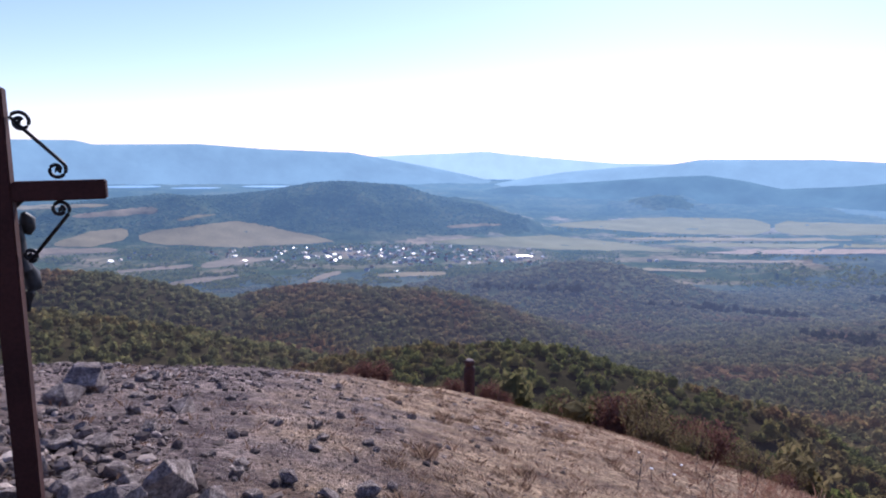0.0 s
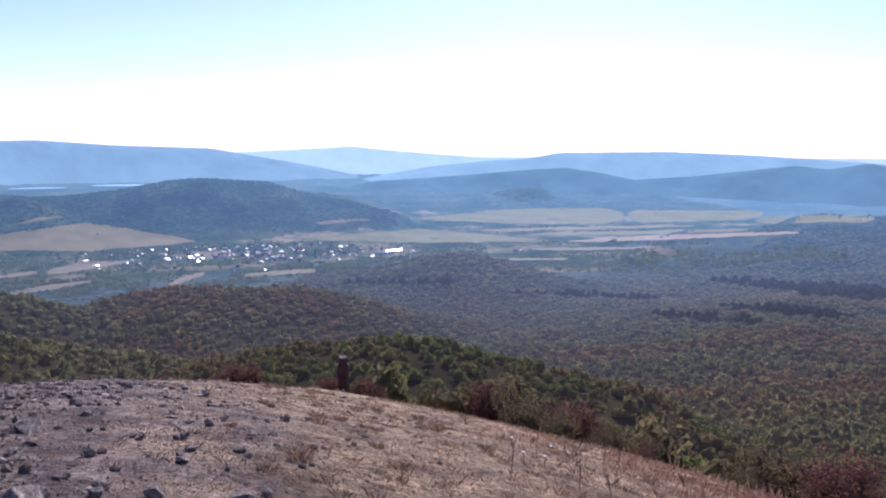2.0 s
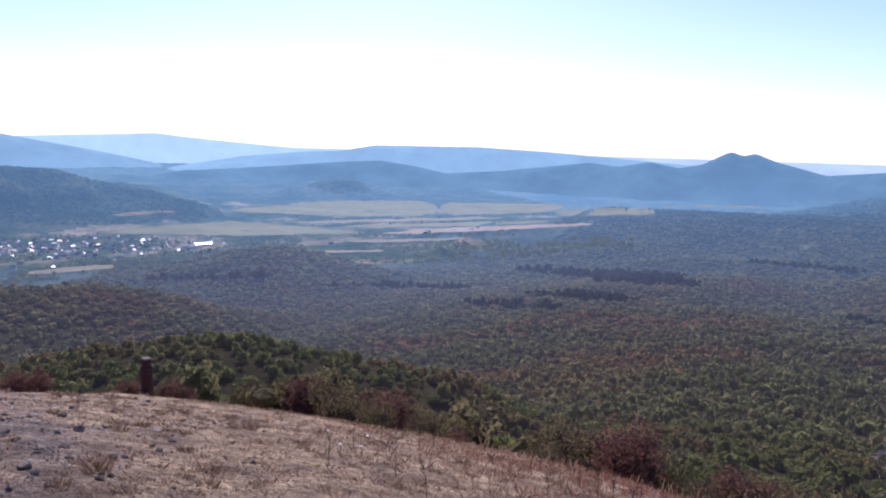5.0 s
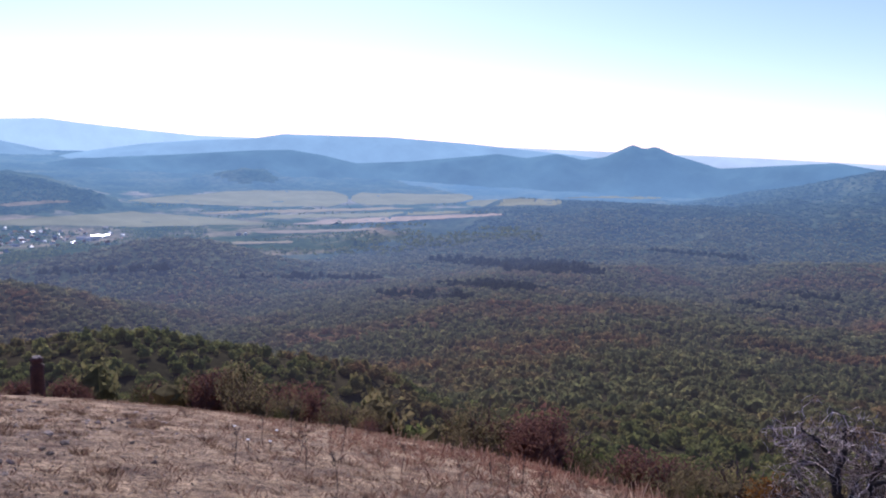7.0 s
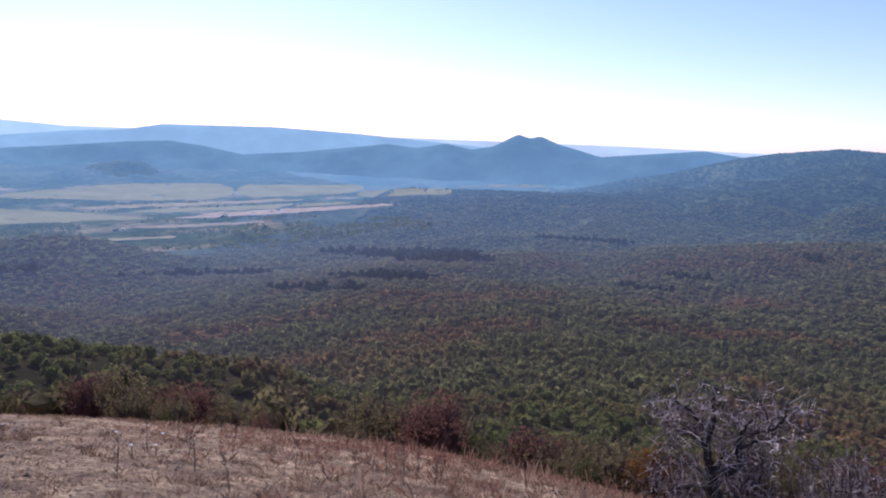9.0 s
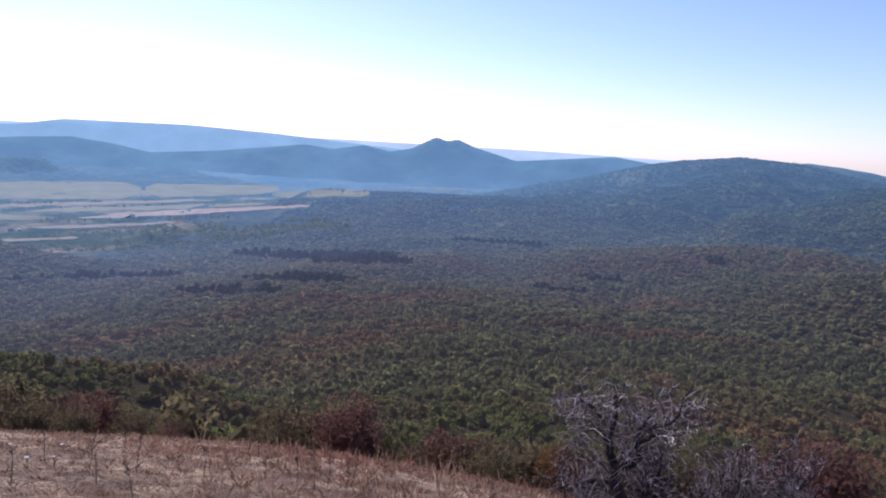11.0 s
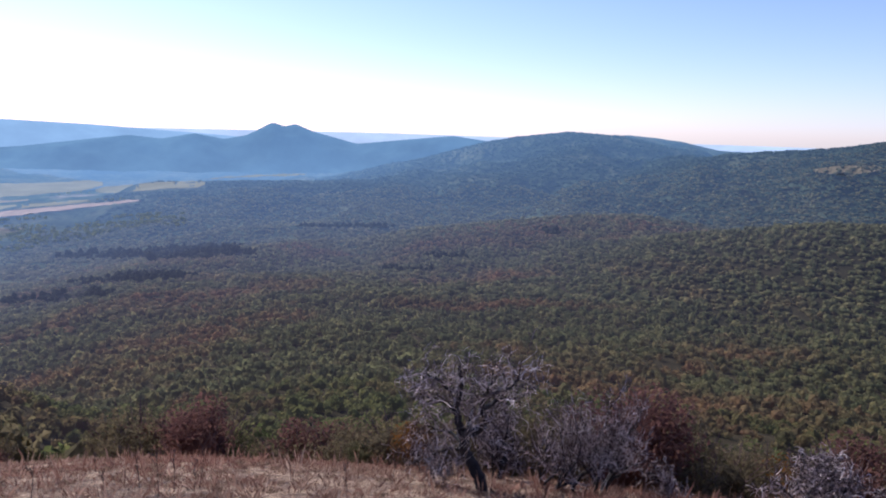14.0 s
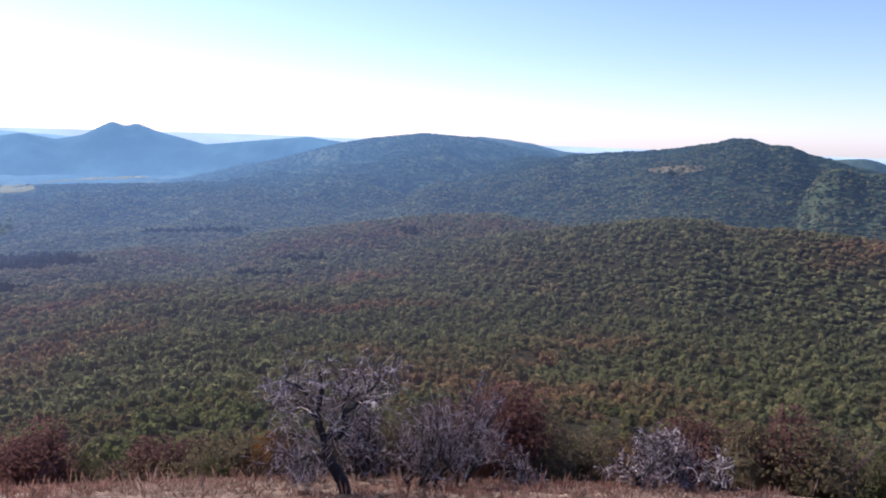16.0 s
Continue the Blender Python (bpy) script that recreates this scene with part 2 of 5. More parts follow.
MID_HILLS = hills(
    ("forest_step", 1950, 0, 420, 300, ((30, -6.2), (35, -5.5), (38, -4.9), (44, -4.45), (52, -4.3), (64, -4.2), (76, -4.2), (90, -4.8))),
    ("table_hill", 2780, 5, 330, 400, ((-34, -4.6), (-28.1, -4.1), (-24.5, -3.7), (-16.6, -3.45), (-13.7, -3.15), (-10.3, -2.5), (-8.1, -2.35), (-3.2, -2.62), (-0.6, -3.4), (3, -4.1), (6.6, -5.1))),
    ("cone", 3350, 0, 160, 160, ((12.7, -3.9), (15.1, -3.45), (16.7, -2.9), (18.4, -3.4), (20.9, -4.0))),
    ("long_hill", 2600, 0, 600, 500, ((52, -3.9), (58, -2.4), (62.8, -1.05), (65.4, -0.53), (69.4, -0.05), (72.5, -0.2), (76, -1), (79.6, -1.75), (84, -3))),
    ("hill_behind", 3150, 0, 400, 400, ((67, -1.5), (70.7, -0.57), (73.8, -0.12), (77.8, -0.51), (80.4, -1.1), (83, -1.3), (88, -2))),
    ("east_peak", 1850, 0, 480, 400, ((70, -4.6), (73.9, -3.3), (78.3, -2), (82.2, -1.25), (88.4, -0.63), (91.5, -0.05), (92.6, 0.31), (93.8, 0.31), (94.9, -0.1), (96.4, -0.16), (97.5, -0.63), (99, -1), (102.4, -1.86), (110, -3))),
    ("west_spur", 1620, 0, 210, 150, ((74.6, -7.79), (75.9, -6.71), (77.1, -5.31), (78.9, -4.31), (80.6, -3.57), (82.3, -3.23), (83.4, -4.27), (84.6, -6.16))),
    ("middle_spur", 1600, 0, 200, 130, ((83.8, -6.43), (84.9, -4.49), (86.5, -3.24), (88.5, -2.59), (91.0, -2.88), (94.1, -3.45), (96.8, -3.92), (98.3, -4.77), (99.3, -5.88))),
    ("east_spur", 1520, 0, 200, 120, ((97.0, -5.89), (97.7, -3.7), (98.4, -2.46), (99.8, -1.83), (102.4, -1.84))),
    ("front_spur", 1900, 0, 260, 160, ((57.6, -6.27), (61.1, -5.27), (63.7, -4.24), (67.2, -3.7), (70.8, -3.5), (73.5, -4.48), (76.3, -5.93))),
    ("hill_beyond", 2700, 0, 300, 300, ((95, -1.8), (97.2, -1.15), (98.6, -0.93), (101, -0.75), (102.3, -1.1), (106, -2.5))),
)
FAR_HILLS = hills(
    ("twin_peaks", 3750, 0, 330, 300, ((0.8, -3.4), (5.2, -2.6), (10.8, -2.2), (16.8, -1.65), (20.1, -1.45), (22.6, -1.79), (25.2, -2.31), (29.6, -1.98), (36.3, -1.1), (38.5, -1.32), (40.9, -0.87),
                                       (42.9, -1.26), (44.6, -0.93), (46.5, 0.1), (47.4, -0.2), (48.2, 0.02), (49.6, -0.54), (52.9, -1.39), (57.1, -0.93), (60.4, -0.57), (62.8, -0.87), (70, -2))),
    ("blue_ridge", 4300, 0, 300, 250, ((5, -2.2), (9.6, -1.4), (13.9, -0.94), (16.8, -0.8), (19.6, -0.27), (27.8, -0.16), (34, -0.4), (41.1, -0.86), (47.1, -1.24), (56, -2.2))),
    ("west_range", 4450, 0, 280, 250, ((-44, 0.3), (-32.5, 0.51), (-26.8, 0.55), (-25.6, 0.26), (-18.6, 0.41), (-13.7, 0.1), (-7.2, -0.08), (-3.7, -0.7), (-0.1, -1.32), (5, -2.4))),
    ("pale_range", 4700, 0, 200, 150, ((-14, -1), (-8.1, -0.53), (-3.7, -0.26), (0.7, -0.03), (3.4, 0.14), (5.2, -0.06), (9.6, -0.4), (13.4, -0.65), (20, -0.7), (34, -0.75))),
    ("horizon_plain", 4880, 0, 260, 60, ((-60, -0.7), (0, -0.7), (38, -0.55), (55, -0.5), (75, -0.65), (100, -0.7), (130, -0.7))),
)


def crest_height(az, d, crest):
    xs, es = [p[0] for p in crest], [p[1] for p in crest]
    xs, es = [xs[0] - 14, xs[0] - 6, *xs, xs[-1] + 6, xs[-1] + 14], [es[0] - 9, es[0] - 1.6, *es, es[-1] - 1.6, es[-1] - 9]
    el = sum(np.interp(az + o, xs, es, left=-40, right=-40) for o in (-0.2, -0.1, 0, 0.1, 0.2)) / 5
    return 1.65 + d * np.tan(np.radians(np.maximum(el, -30)))


# How the summit's brow swells and sags: degrees by bearing.
BROW_AZ = (-60, -30, -15, -8, -3, 0, 6, 10, 19, 25, 33, 42, 52, 62, 75, 110, 150)
BROW_LIFT = (0, 0.2, 0.4, 0.2, -0.35, -0.6, -0.25, 0, 0.35, 0.7, 0.85, 0.85, 0.6, 0.45, 0.3, 0.2, 0)


def land(x, y, far=False):
    """The ground's height, and the index of the hill that stands there (-1: none)."""
    r = np.hypot(x, y) + 1e-6
    az = np.degrees(np.arctan2(x, y))
    bend = 0.0057 + 0.00027 * np.clip(-az, 0, 40)
    dome = -0.133 * y - 0.286 * x - bend * r * r
    dome = dome + r * np.tan(np.radians(np.interp(az, BROW_AZ, BROW_LIFT))) * smooth(r, 2, 11)
    dome = dome + vnoise(x / 0.7, y / 0.7, 2) * 0.02 * smooth(r, 1, 3)
    lr = np.log(np.maximum(r, 24))
    east = smooth(az, 8, 50)
    fall = (1 - east) * np.interp(lr, FALL_R, FALL_VILLAGE) + east * np.interp(lr, FALL_R, FALL_BASIN)
    w = smooth(r, 16, 34)
    z = dome * (1 - w) + np.minimum(fall, np.where(r < 90, np.maximum(dome, fall), fall)) * w
    z = z + vnoise(x / 3.1, y / 3.1, 3) * 0.10 * smooth(r, 1, 6) + vnoise(x / 60, y / 60, 4) * 5.0 * smooth(r, 40, 260)
    z = z + vnoise(x / 420 + 5, y / 420, 4) * 14 * smooth(r, 250, 700) * (1 - smooth(r, 1700, 1950))
    z = z + (0.3 - np.abs(vnoise(x / 260 + 9, y / 170, 3))) * 22 * smooth(r, 420, 700) * smooth(az, 18, 40) * (1 - smooth(r, 1500, 1800))
    which = np.full(np.shape(r), -1)
    ripple = vnoise(x / 140, y / 140, 3)
    for k, (name, d0, d1, front, back, crest) in enumerate(NEAR_HILLS + MID_HILLS + (FAR_HILLS if far else ())):
        d = d0 + d1 * az
        top = crest_height(az, d, crest)
        g = np.where(r < d, np.exp(-((r - d) / front) ** 2), np.exp(-((r - d) / back) ** 2))
        hill = z + (top - z) * g
        up = (hill > z + (14 if d0 > 1500 else 1.5) + 8 * ripple)
        rough = (0.35 - np.abs(vnoise(x / 330, y / 330, 5))) * 85 * (1 - g ** 6) if d0 > 1500 else 0
        if d0 > 1500:
            rough = rough + vnoise(az / 3.4 + d0, r / 700, 3) * 48 * (1 - g ** 5) * np.sqrt(g)
        which = np.where(up, k, which)
        z = np.where(top > z, hill + rough * g, z)
    return z, which


MEET_AZ, MEET_R = np.arange(-40, 110, 0.25), np.geomspace(40, 4950, 900)
MX, MY = MEET_R[None] * np.sin(np.radians(MEET_AZ))[:, None], MEET_R[None] * np.cos(np.radians(MEET_AZ))[:, None]
MEET_EL = np.maximum.accumulate(np.degrees(np.arctan2(land(MX, MY)[0] - 1.65, MEET_R[None])), axis=1)


def meet(az, el):
    """How far off the land shows at that bearing and height of view."""
    k = np.clip((az + 40) / 0.25, 0, len(MEET_AZ) - 1.001)
    i = int(k)
    r = [np.interp(el, MEET_EL[n], MEET_R) for n in (i, i + 1)]
    return float(r[0] + (r[1] - r[0]) * (k - i))


def mesh_object(name, verts, faces, mats, index=None, smooth_shade=True):
    """A mesh object from arrays; faces all have the same number of corners."""
    verts, faces = np.asarray(verts, np.float32), np.asarray(faces, np.int32)
    me = bpy.data.meshes.new(name)
    me.vertices.add(len(verts))
    me.vertices.foreach_set("co", verts.ravel())
    n = faces.shape[1]
    me.loops.add(faces.size)
    me.loops.foreach_set("vertex_index", faces.ravel())
    me.polygons.add(len(faces))
    me.polygons.foreach_set("loop_start", np.arange(0, faces.size, n, dtype=np.int32))
    me.polygons.foreach_set("use_smooth", np.full(len(faces), smooth_shade))
    for m in mats:
        me.materials.append(m)
    if index is not None:
        me.polygons.foreach_set("material_index", np.asarray(index, np.int32))
    me.update(calc_edges=True)
    return new(name, me)


def polar_grid(az, rr):
    A, R = np.meshgrid(np.radians(az), rr)
    return R * np.sin(A), R * np.cos(A)


def grid_faces(rows, cols, wrap=False):
    i, j = np.meshgrid(np.arange(rows - 1), np.arange(cols if wrap else cols - 1), indexing="ij")
    k = (j + 1) % cols
    return np.stack([i * cols + j, i * cols + k, (i + 1) * cols + k, (i + 1) * cols + j], -1).reshape(-1, 4)[:, ::-1]


AZ = np.concatenate([np.arange(-38, 108, 0.25), np.arange(108, 322, 2.0)])
RR = np.concatenate([[0.0], np.geomspace(0.4, 40, 150), np.geomspace(42, 1000, 80), np.linspace(1020, 4990, 140)])
X, Y = polar_grid(AZ, RR)
Z, WHICH = land(X, Y)
faces = grid_faces(len(RR), len(AZ), True)
fr = np.hypot(X, Y).ravel()[faces[:, 0]]
fw = WHICH.ravel()[faces[:, 0]]
fa = np.degrees(np.arctan2(X, Y)).ravel()[faces[:, 0]]
edge = 3 * vnoise(X / 3, Y / 3, 3).ravel()[faces[:, 0]]
slot = np.where(fr < 27 + edge, 0, 1)
jitter = vnoise(X / 300, Y / 300, 3).ravel()[faces[:, 0]]
region = np.where(fw >= len(NEAR_HILLS), fw, -1)
region = np.where((region < 0) & (fr > 930 + 60 * jitter), 105, region)
far_off = (fr > 1600 + 90 * jitter)
valley = far_off & ((region < 0) | (region == 105)) & (fa + 0.012 * (fr - 2500) + 5 * jitter < 40)
region = np.where(valley, np.where(fr < 2330 + 80 * jitter, 100, np.where(fr < 2950 + 120 * jitter, 101, 102)), region)
region = np.where(far_off & ((region < 0) | (region == 105)), np.where(fr < 2200 + 150 * jitter, 103, 104), region)


def sheet(name, mask, mats, index=None):
    """A part of the land as an object of its own."""
    some = faces[mask]
    used, packed = np.unique(some, return_inverse=True)
    return mesh_object(name, np.stack([X, Y, Z], -1).reshape(-1, 3)[used], packed.reshape(-1, 4), mats, index)


slot = np.where((slot == 1) & (fr > 420 + 60 * jitter), 2, slot)
ground = sheet("ground", region < 0, [M_gravel, M_floor, M_understory], slot[region < 0])
tagged(ground, "dry stony summit falling to a wooded basin", "ground", kind="structure")
n = len(NEAR_HILLS)
# gain: strength of the painted haze emission on each stretch of land
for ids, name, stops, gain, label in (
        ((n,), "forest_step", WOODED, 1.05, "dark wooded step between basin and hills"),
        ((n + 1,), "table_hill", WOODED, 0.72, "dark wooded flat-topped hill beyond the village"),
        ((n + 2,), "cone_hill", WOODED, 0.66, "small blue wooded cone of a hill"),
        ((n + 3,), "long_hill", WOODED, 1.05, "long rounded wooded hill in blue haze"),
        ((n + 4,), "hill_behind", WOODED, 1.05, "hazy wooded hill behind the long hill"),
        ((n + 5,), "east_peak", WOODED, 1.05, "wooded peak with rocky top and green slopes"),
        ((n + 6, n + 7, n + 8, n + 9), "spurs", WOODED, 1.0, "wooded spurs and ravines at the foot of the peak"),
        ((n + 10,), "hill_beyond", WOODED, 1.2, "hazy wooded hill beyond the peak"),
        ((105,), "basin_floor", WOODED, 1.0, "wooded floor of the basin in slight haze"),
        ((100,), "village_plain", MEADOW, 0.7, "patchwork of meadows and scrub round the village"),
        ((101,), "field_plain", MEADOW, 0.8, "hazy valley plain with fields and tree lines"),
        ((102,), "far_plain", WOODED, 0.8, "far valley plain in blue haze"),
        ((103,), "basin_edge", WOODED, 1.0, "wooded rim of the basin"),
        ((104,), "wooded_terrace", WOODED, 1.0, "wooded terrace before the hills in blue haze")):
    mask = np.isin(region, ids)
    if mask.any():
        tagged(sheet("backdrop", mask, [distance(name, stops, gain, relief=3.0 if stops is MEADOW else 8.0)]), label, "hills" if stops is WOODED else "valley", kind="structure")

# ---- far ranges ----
# For each range: its base colour, and the haze painted on as emission.
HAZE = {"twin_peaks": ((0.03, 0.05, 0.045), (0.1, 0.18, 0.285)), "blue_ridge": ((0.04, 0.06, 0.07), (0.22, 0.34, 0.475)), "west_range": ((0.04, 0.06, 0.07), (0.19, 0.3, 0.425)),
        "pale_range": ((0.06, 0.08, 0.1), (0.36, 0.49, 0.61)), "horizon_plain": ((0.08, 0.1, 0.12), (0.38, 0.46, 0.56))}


def far_range(row):
    name, d, _, front, back, crest = row
    m, nt, b = material(name + "_painted_haze", 1.0, spec=0.0)
    f = noise_tex(nt, 0.004, 6, 0.6)
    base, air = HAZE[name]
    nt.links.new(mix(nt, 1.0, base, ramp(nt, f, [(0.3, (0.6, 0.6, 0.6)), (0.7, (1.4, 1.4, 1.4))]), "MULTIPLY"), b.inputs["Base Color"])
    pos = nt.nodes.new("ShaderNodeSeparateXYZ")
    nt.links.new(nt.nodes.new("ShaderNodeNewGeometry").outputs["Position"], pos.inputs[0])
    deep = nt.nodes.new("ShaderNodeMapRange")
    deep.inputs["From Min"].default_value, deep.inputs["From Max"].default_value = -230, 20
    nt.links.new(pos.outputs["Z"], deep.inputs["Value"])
    # The painted haze turns slightly paler towards the foot of the range.
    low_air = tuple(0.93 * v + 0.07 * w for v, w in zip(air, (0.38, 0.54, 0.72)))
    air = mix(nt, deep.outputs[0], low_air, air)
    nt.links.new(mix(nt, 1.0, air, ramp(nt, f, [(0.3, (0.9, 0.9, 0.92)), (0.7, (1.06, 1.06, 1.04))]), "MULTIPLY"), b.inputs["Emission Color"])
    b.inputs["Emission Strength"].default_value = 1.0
    az = np.arange(crest[0][0] - 4, crest[-1][0] + 4, 0.15)
    rr = np.concatenate([np.linspace(d - 1.6 * front, d, 26), np.linspace(d, d + back, 8)[1:]])
    x, y = polar_grid(az, rr)
    r = np.hypot(x, y)
    g = np.where(r < d, np.exp(-((r - d) / front) ** 2), np.exp(-((r - d) / back) ** 2))
    low = -300.0
    top = crest_height(np.degrees(np.arctan2(x, y)), d, crest)
    z = low + np.maximum(top - low, 0) * g + ((0.3 - np.abs(vnoise(x / 210 + 3, y / 210, 4))) * 60 + vnoise(x / 90, y / 90, 3) * 14) * (1 - g ** 8) * g
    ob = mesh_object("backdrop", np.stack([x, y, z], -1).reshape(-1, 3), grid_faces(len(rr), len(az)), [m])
    return tagged(ob, "hazy blue wooded mountain range in the distance", "mountain", kind="structure")


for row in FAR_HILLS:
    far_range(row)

# ---- tools for things ----


def empty(name, at, label, category, group="", turn=0.0):
    ob = new(name)
    ob.matrix_world = pose(*at, 0, 0, turn)
    return tagged(ob, label, category, group)


def part(name, bm, mat, parent, label=""):
    me = bpy.data.meshes.new(name)
    bm.to_mesh(me)
    bm.free()
    me.materials.append(mat)
    ob = new(name, me)
    ob.parent = parent
    return tagged(ob, label)


def array_part(name, verts, faces, mat, parent, label="", smooth_shade=False):
    ob = mesh_object(name, verts, faces, [mat], smooth_shade=smooth_shade)
    ob.parent = parent
    return tagged(ob, label)


def ground_z(x, y):
    return float(land(np.array([x]), np.array([y]))[0][0])


def spot(az, r):
    x, y = r * math.sin(radians(az)), r * math.cos(radians(az))
    return x, y, ground_z(x, y)


def ico(level):
    bm = bmesh.new()
    bmesh.ops.create_icosphere(bm, subdivisions=level, radius=1)
    v = np.array([p.co[:] for p in bm.verts])
    f = np.array([[p.index for p in q.verts] for q in bm.faces])
    bm.free()
    return v, f


ICO1, ICO2 = ico(1), ico(2)


def lumpy(rng, base, lobes=6, depth=0.4):
    """A crown's rough outline: a ball pushed out into lobes and bitten into."""
    v, f = base
    d = rng.normal(size=(lobes, 3))
    d /= np.linalg.norm(d, axis=1)[:, None]
    reach = (1 - depth) + depth * np.clip((v @ d.T).max(1), 0, 1) ** 2
    reach *= 1 + rng.uniform(-0.13, 0.13, len(v))
    return v * reach[:, None], f


def leaf_cloud(rng, count, size, lobes=7, squash=0.8, up=0.25):
    """Leaf clumps, each a folded four-cornered blade, spread over and into a lumpy crown of radius 1."""
    d = rng.normal(size=(lobes, 3))
    d /= np.linalg.norm(d, axis=1)[:, None]
    d[:, 2] = np.abs(d[:, 2]) * 0.8
    pick = rng.integers(0, lobes, count)
    off = rng.normal(size=(count, 3))
    off /= np.linalg.norm(off, axis=1)[:, None]
    p = d[pick] * rng.uniform(0.35, 0.68, lobes)[pick][:, None] + off * (rng.uniform(0.15, 1, count) ** 0.5 * 0.44)[:, None]
    p[:, 2] *= squash
    n = off + rng.normal(size=(count, 3)) * 0.5 + [0, 0, up]
    n /= np.linalg.norm(n, axis=1)[:, None]
    t = np.cross(n, rng.normal(size=(count, 3)))
    t /= np.linalg.norm(t, axis=1)[:, None] + 1e-9
    s = np.cross(n, t)
    k = size * rng.uniform(0.6, 1.35, count)[:, None]
    quad = np.stack([p - t * k, p - s * k * 0.62 + n * k * 0.25, p + t * k, p + s * k * 0.62 + n * k * 0.25], 1)
    return quad.reshape(-1, 3), np.arange(4 * count).reshape(-1, 4)


def spread(rng, shapes, pos, radius, height, owners=False):
    """Many turned copies of a few shapes as one array of vertices and faces."""
    V, F, owner, base = [], [], [], 0
    pick = rng.integers(0, len(shapes), len(pos))
    turn = rng.uniform(0, 2 * np.pi, len(pos))
    for k, (v, f) in enumerate(shapes):
        i = np.where(pick == k)[0]
        if not len(i):
            continue
        c, s = np.cos(turn[i])[:, None], np.sin(turn[i])[:, None]
        x = (v[:, 0] * c - v[:, 1] * s) * radius[i][:, None] + pos[i, 0:1]
        y = (v[:, 0] * s + v[:, 1] * c) * radius[i][:, None] + pos[i, 1:2]
        z = v[:, 2] * height[i][:, None] + pos[i, 2:3]
        V.append(np.stack([x, y, z], -1).reshape(-1, 3))
        F.append((f[None] + (np.arange(len(i)) * len(v))[:, None, None] + base).reshape(-1, f.shape[1]))
        base += len(i) * len(v)
        owner.append(np.repeat(i, len(v)))
    if owners:
        return np.concatenate(V), np.concatenate(F), np.concatenate(owner)
    return np.concatenate(V), np.concatenate(F)


def scatter(rng, r0, r1, each, az0=-38, az1=106):
    """Places spread evenly over a ring's sector, one for so many square metres."""
    n = int(radians(az1 - az0) / 2 * (r1 * r1 - r0 * r0) / each)
    r = np.sqrt(rng.uniform(r0 * r0, r1 * r1, n))
    a = np.radians(rng.uniform(az0, az1, n))
    return r * np.sin(a), r * np.cos(a)


def tube(path, radii, sides=6):
    """Vertices and faces of a tube along a path."""
    path = np.asarray(path, float)
    along = np.gradient(path, axis=0)
    along /= np.linalg.norm(along, axis=1)[:, None] + 1e-9
    up = np.where(np.abs(along[:, 2:3]) > 0.9, np.array([[1.0, 0, 0]]), np.array([[0, 0, 1.0]]))
    a = np.cross(along, up)
    a /= np.linalg.norm(a, axis=1)[:, None] + 1e-9
    c = np.cross(along, a)
    ang = np.linspace(0, 2 * np.pi, sides, endpoint=False)
    ring = a[:, None] * np.cos(ang)[None, :, None] + c[:, None] * np.sin(ang)[None, :, None]
    v = path[:, None] + ring * np.asarray(radii, float)[:, None, None]
    return v.reshape(-1, 3), grid_faces(len(path), sides, True)


def joined(pieces):
    V, F, n = [], [], 0
    for v, f in pieces:
        V.append(v)
        F.append(f + n)
        n += len(v)
    return np.concatenate(V), np.concatenate(F)


# ---- fields of the valley ----


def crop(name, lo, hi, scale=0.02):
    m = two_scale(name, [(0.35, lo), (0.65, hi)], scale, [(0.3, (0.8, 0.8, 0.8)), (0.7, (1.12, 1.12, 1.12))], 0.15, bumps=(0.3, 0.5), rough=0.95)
    # Haze painted over the crop colours as emission.
    haze_emission(m.node_tree, m.node_tree.nodes["Principled BSDF"], 0.42)
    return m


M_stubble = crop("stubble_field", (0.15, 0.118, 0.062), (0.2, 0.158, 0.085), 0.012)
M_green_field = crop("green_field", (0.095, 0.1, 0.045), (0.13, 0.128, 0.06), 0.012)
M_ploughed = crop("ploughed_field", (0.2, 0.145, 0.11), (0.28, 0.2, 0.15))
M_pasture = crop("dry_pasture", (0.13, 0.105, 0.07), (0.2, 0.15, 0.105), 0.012)
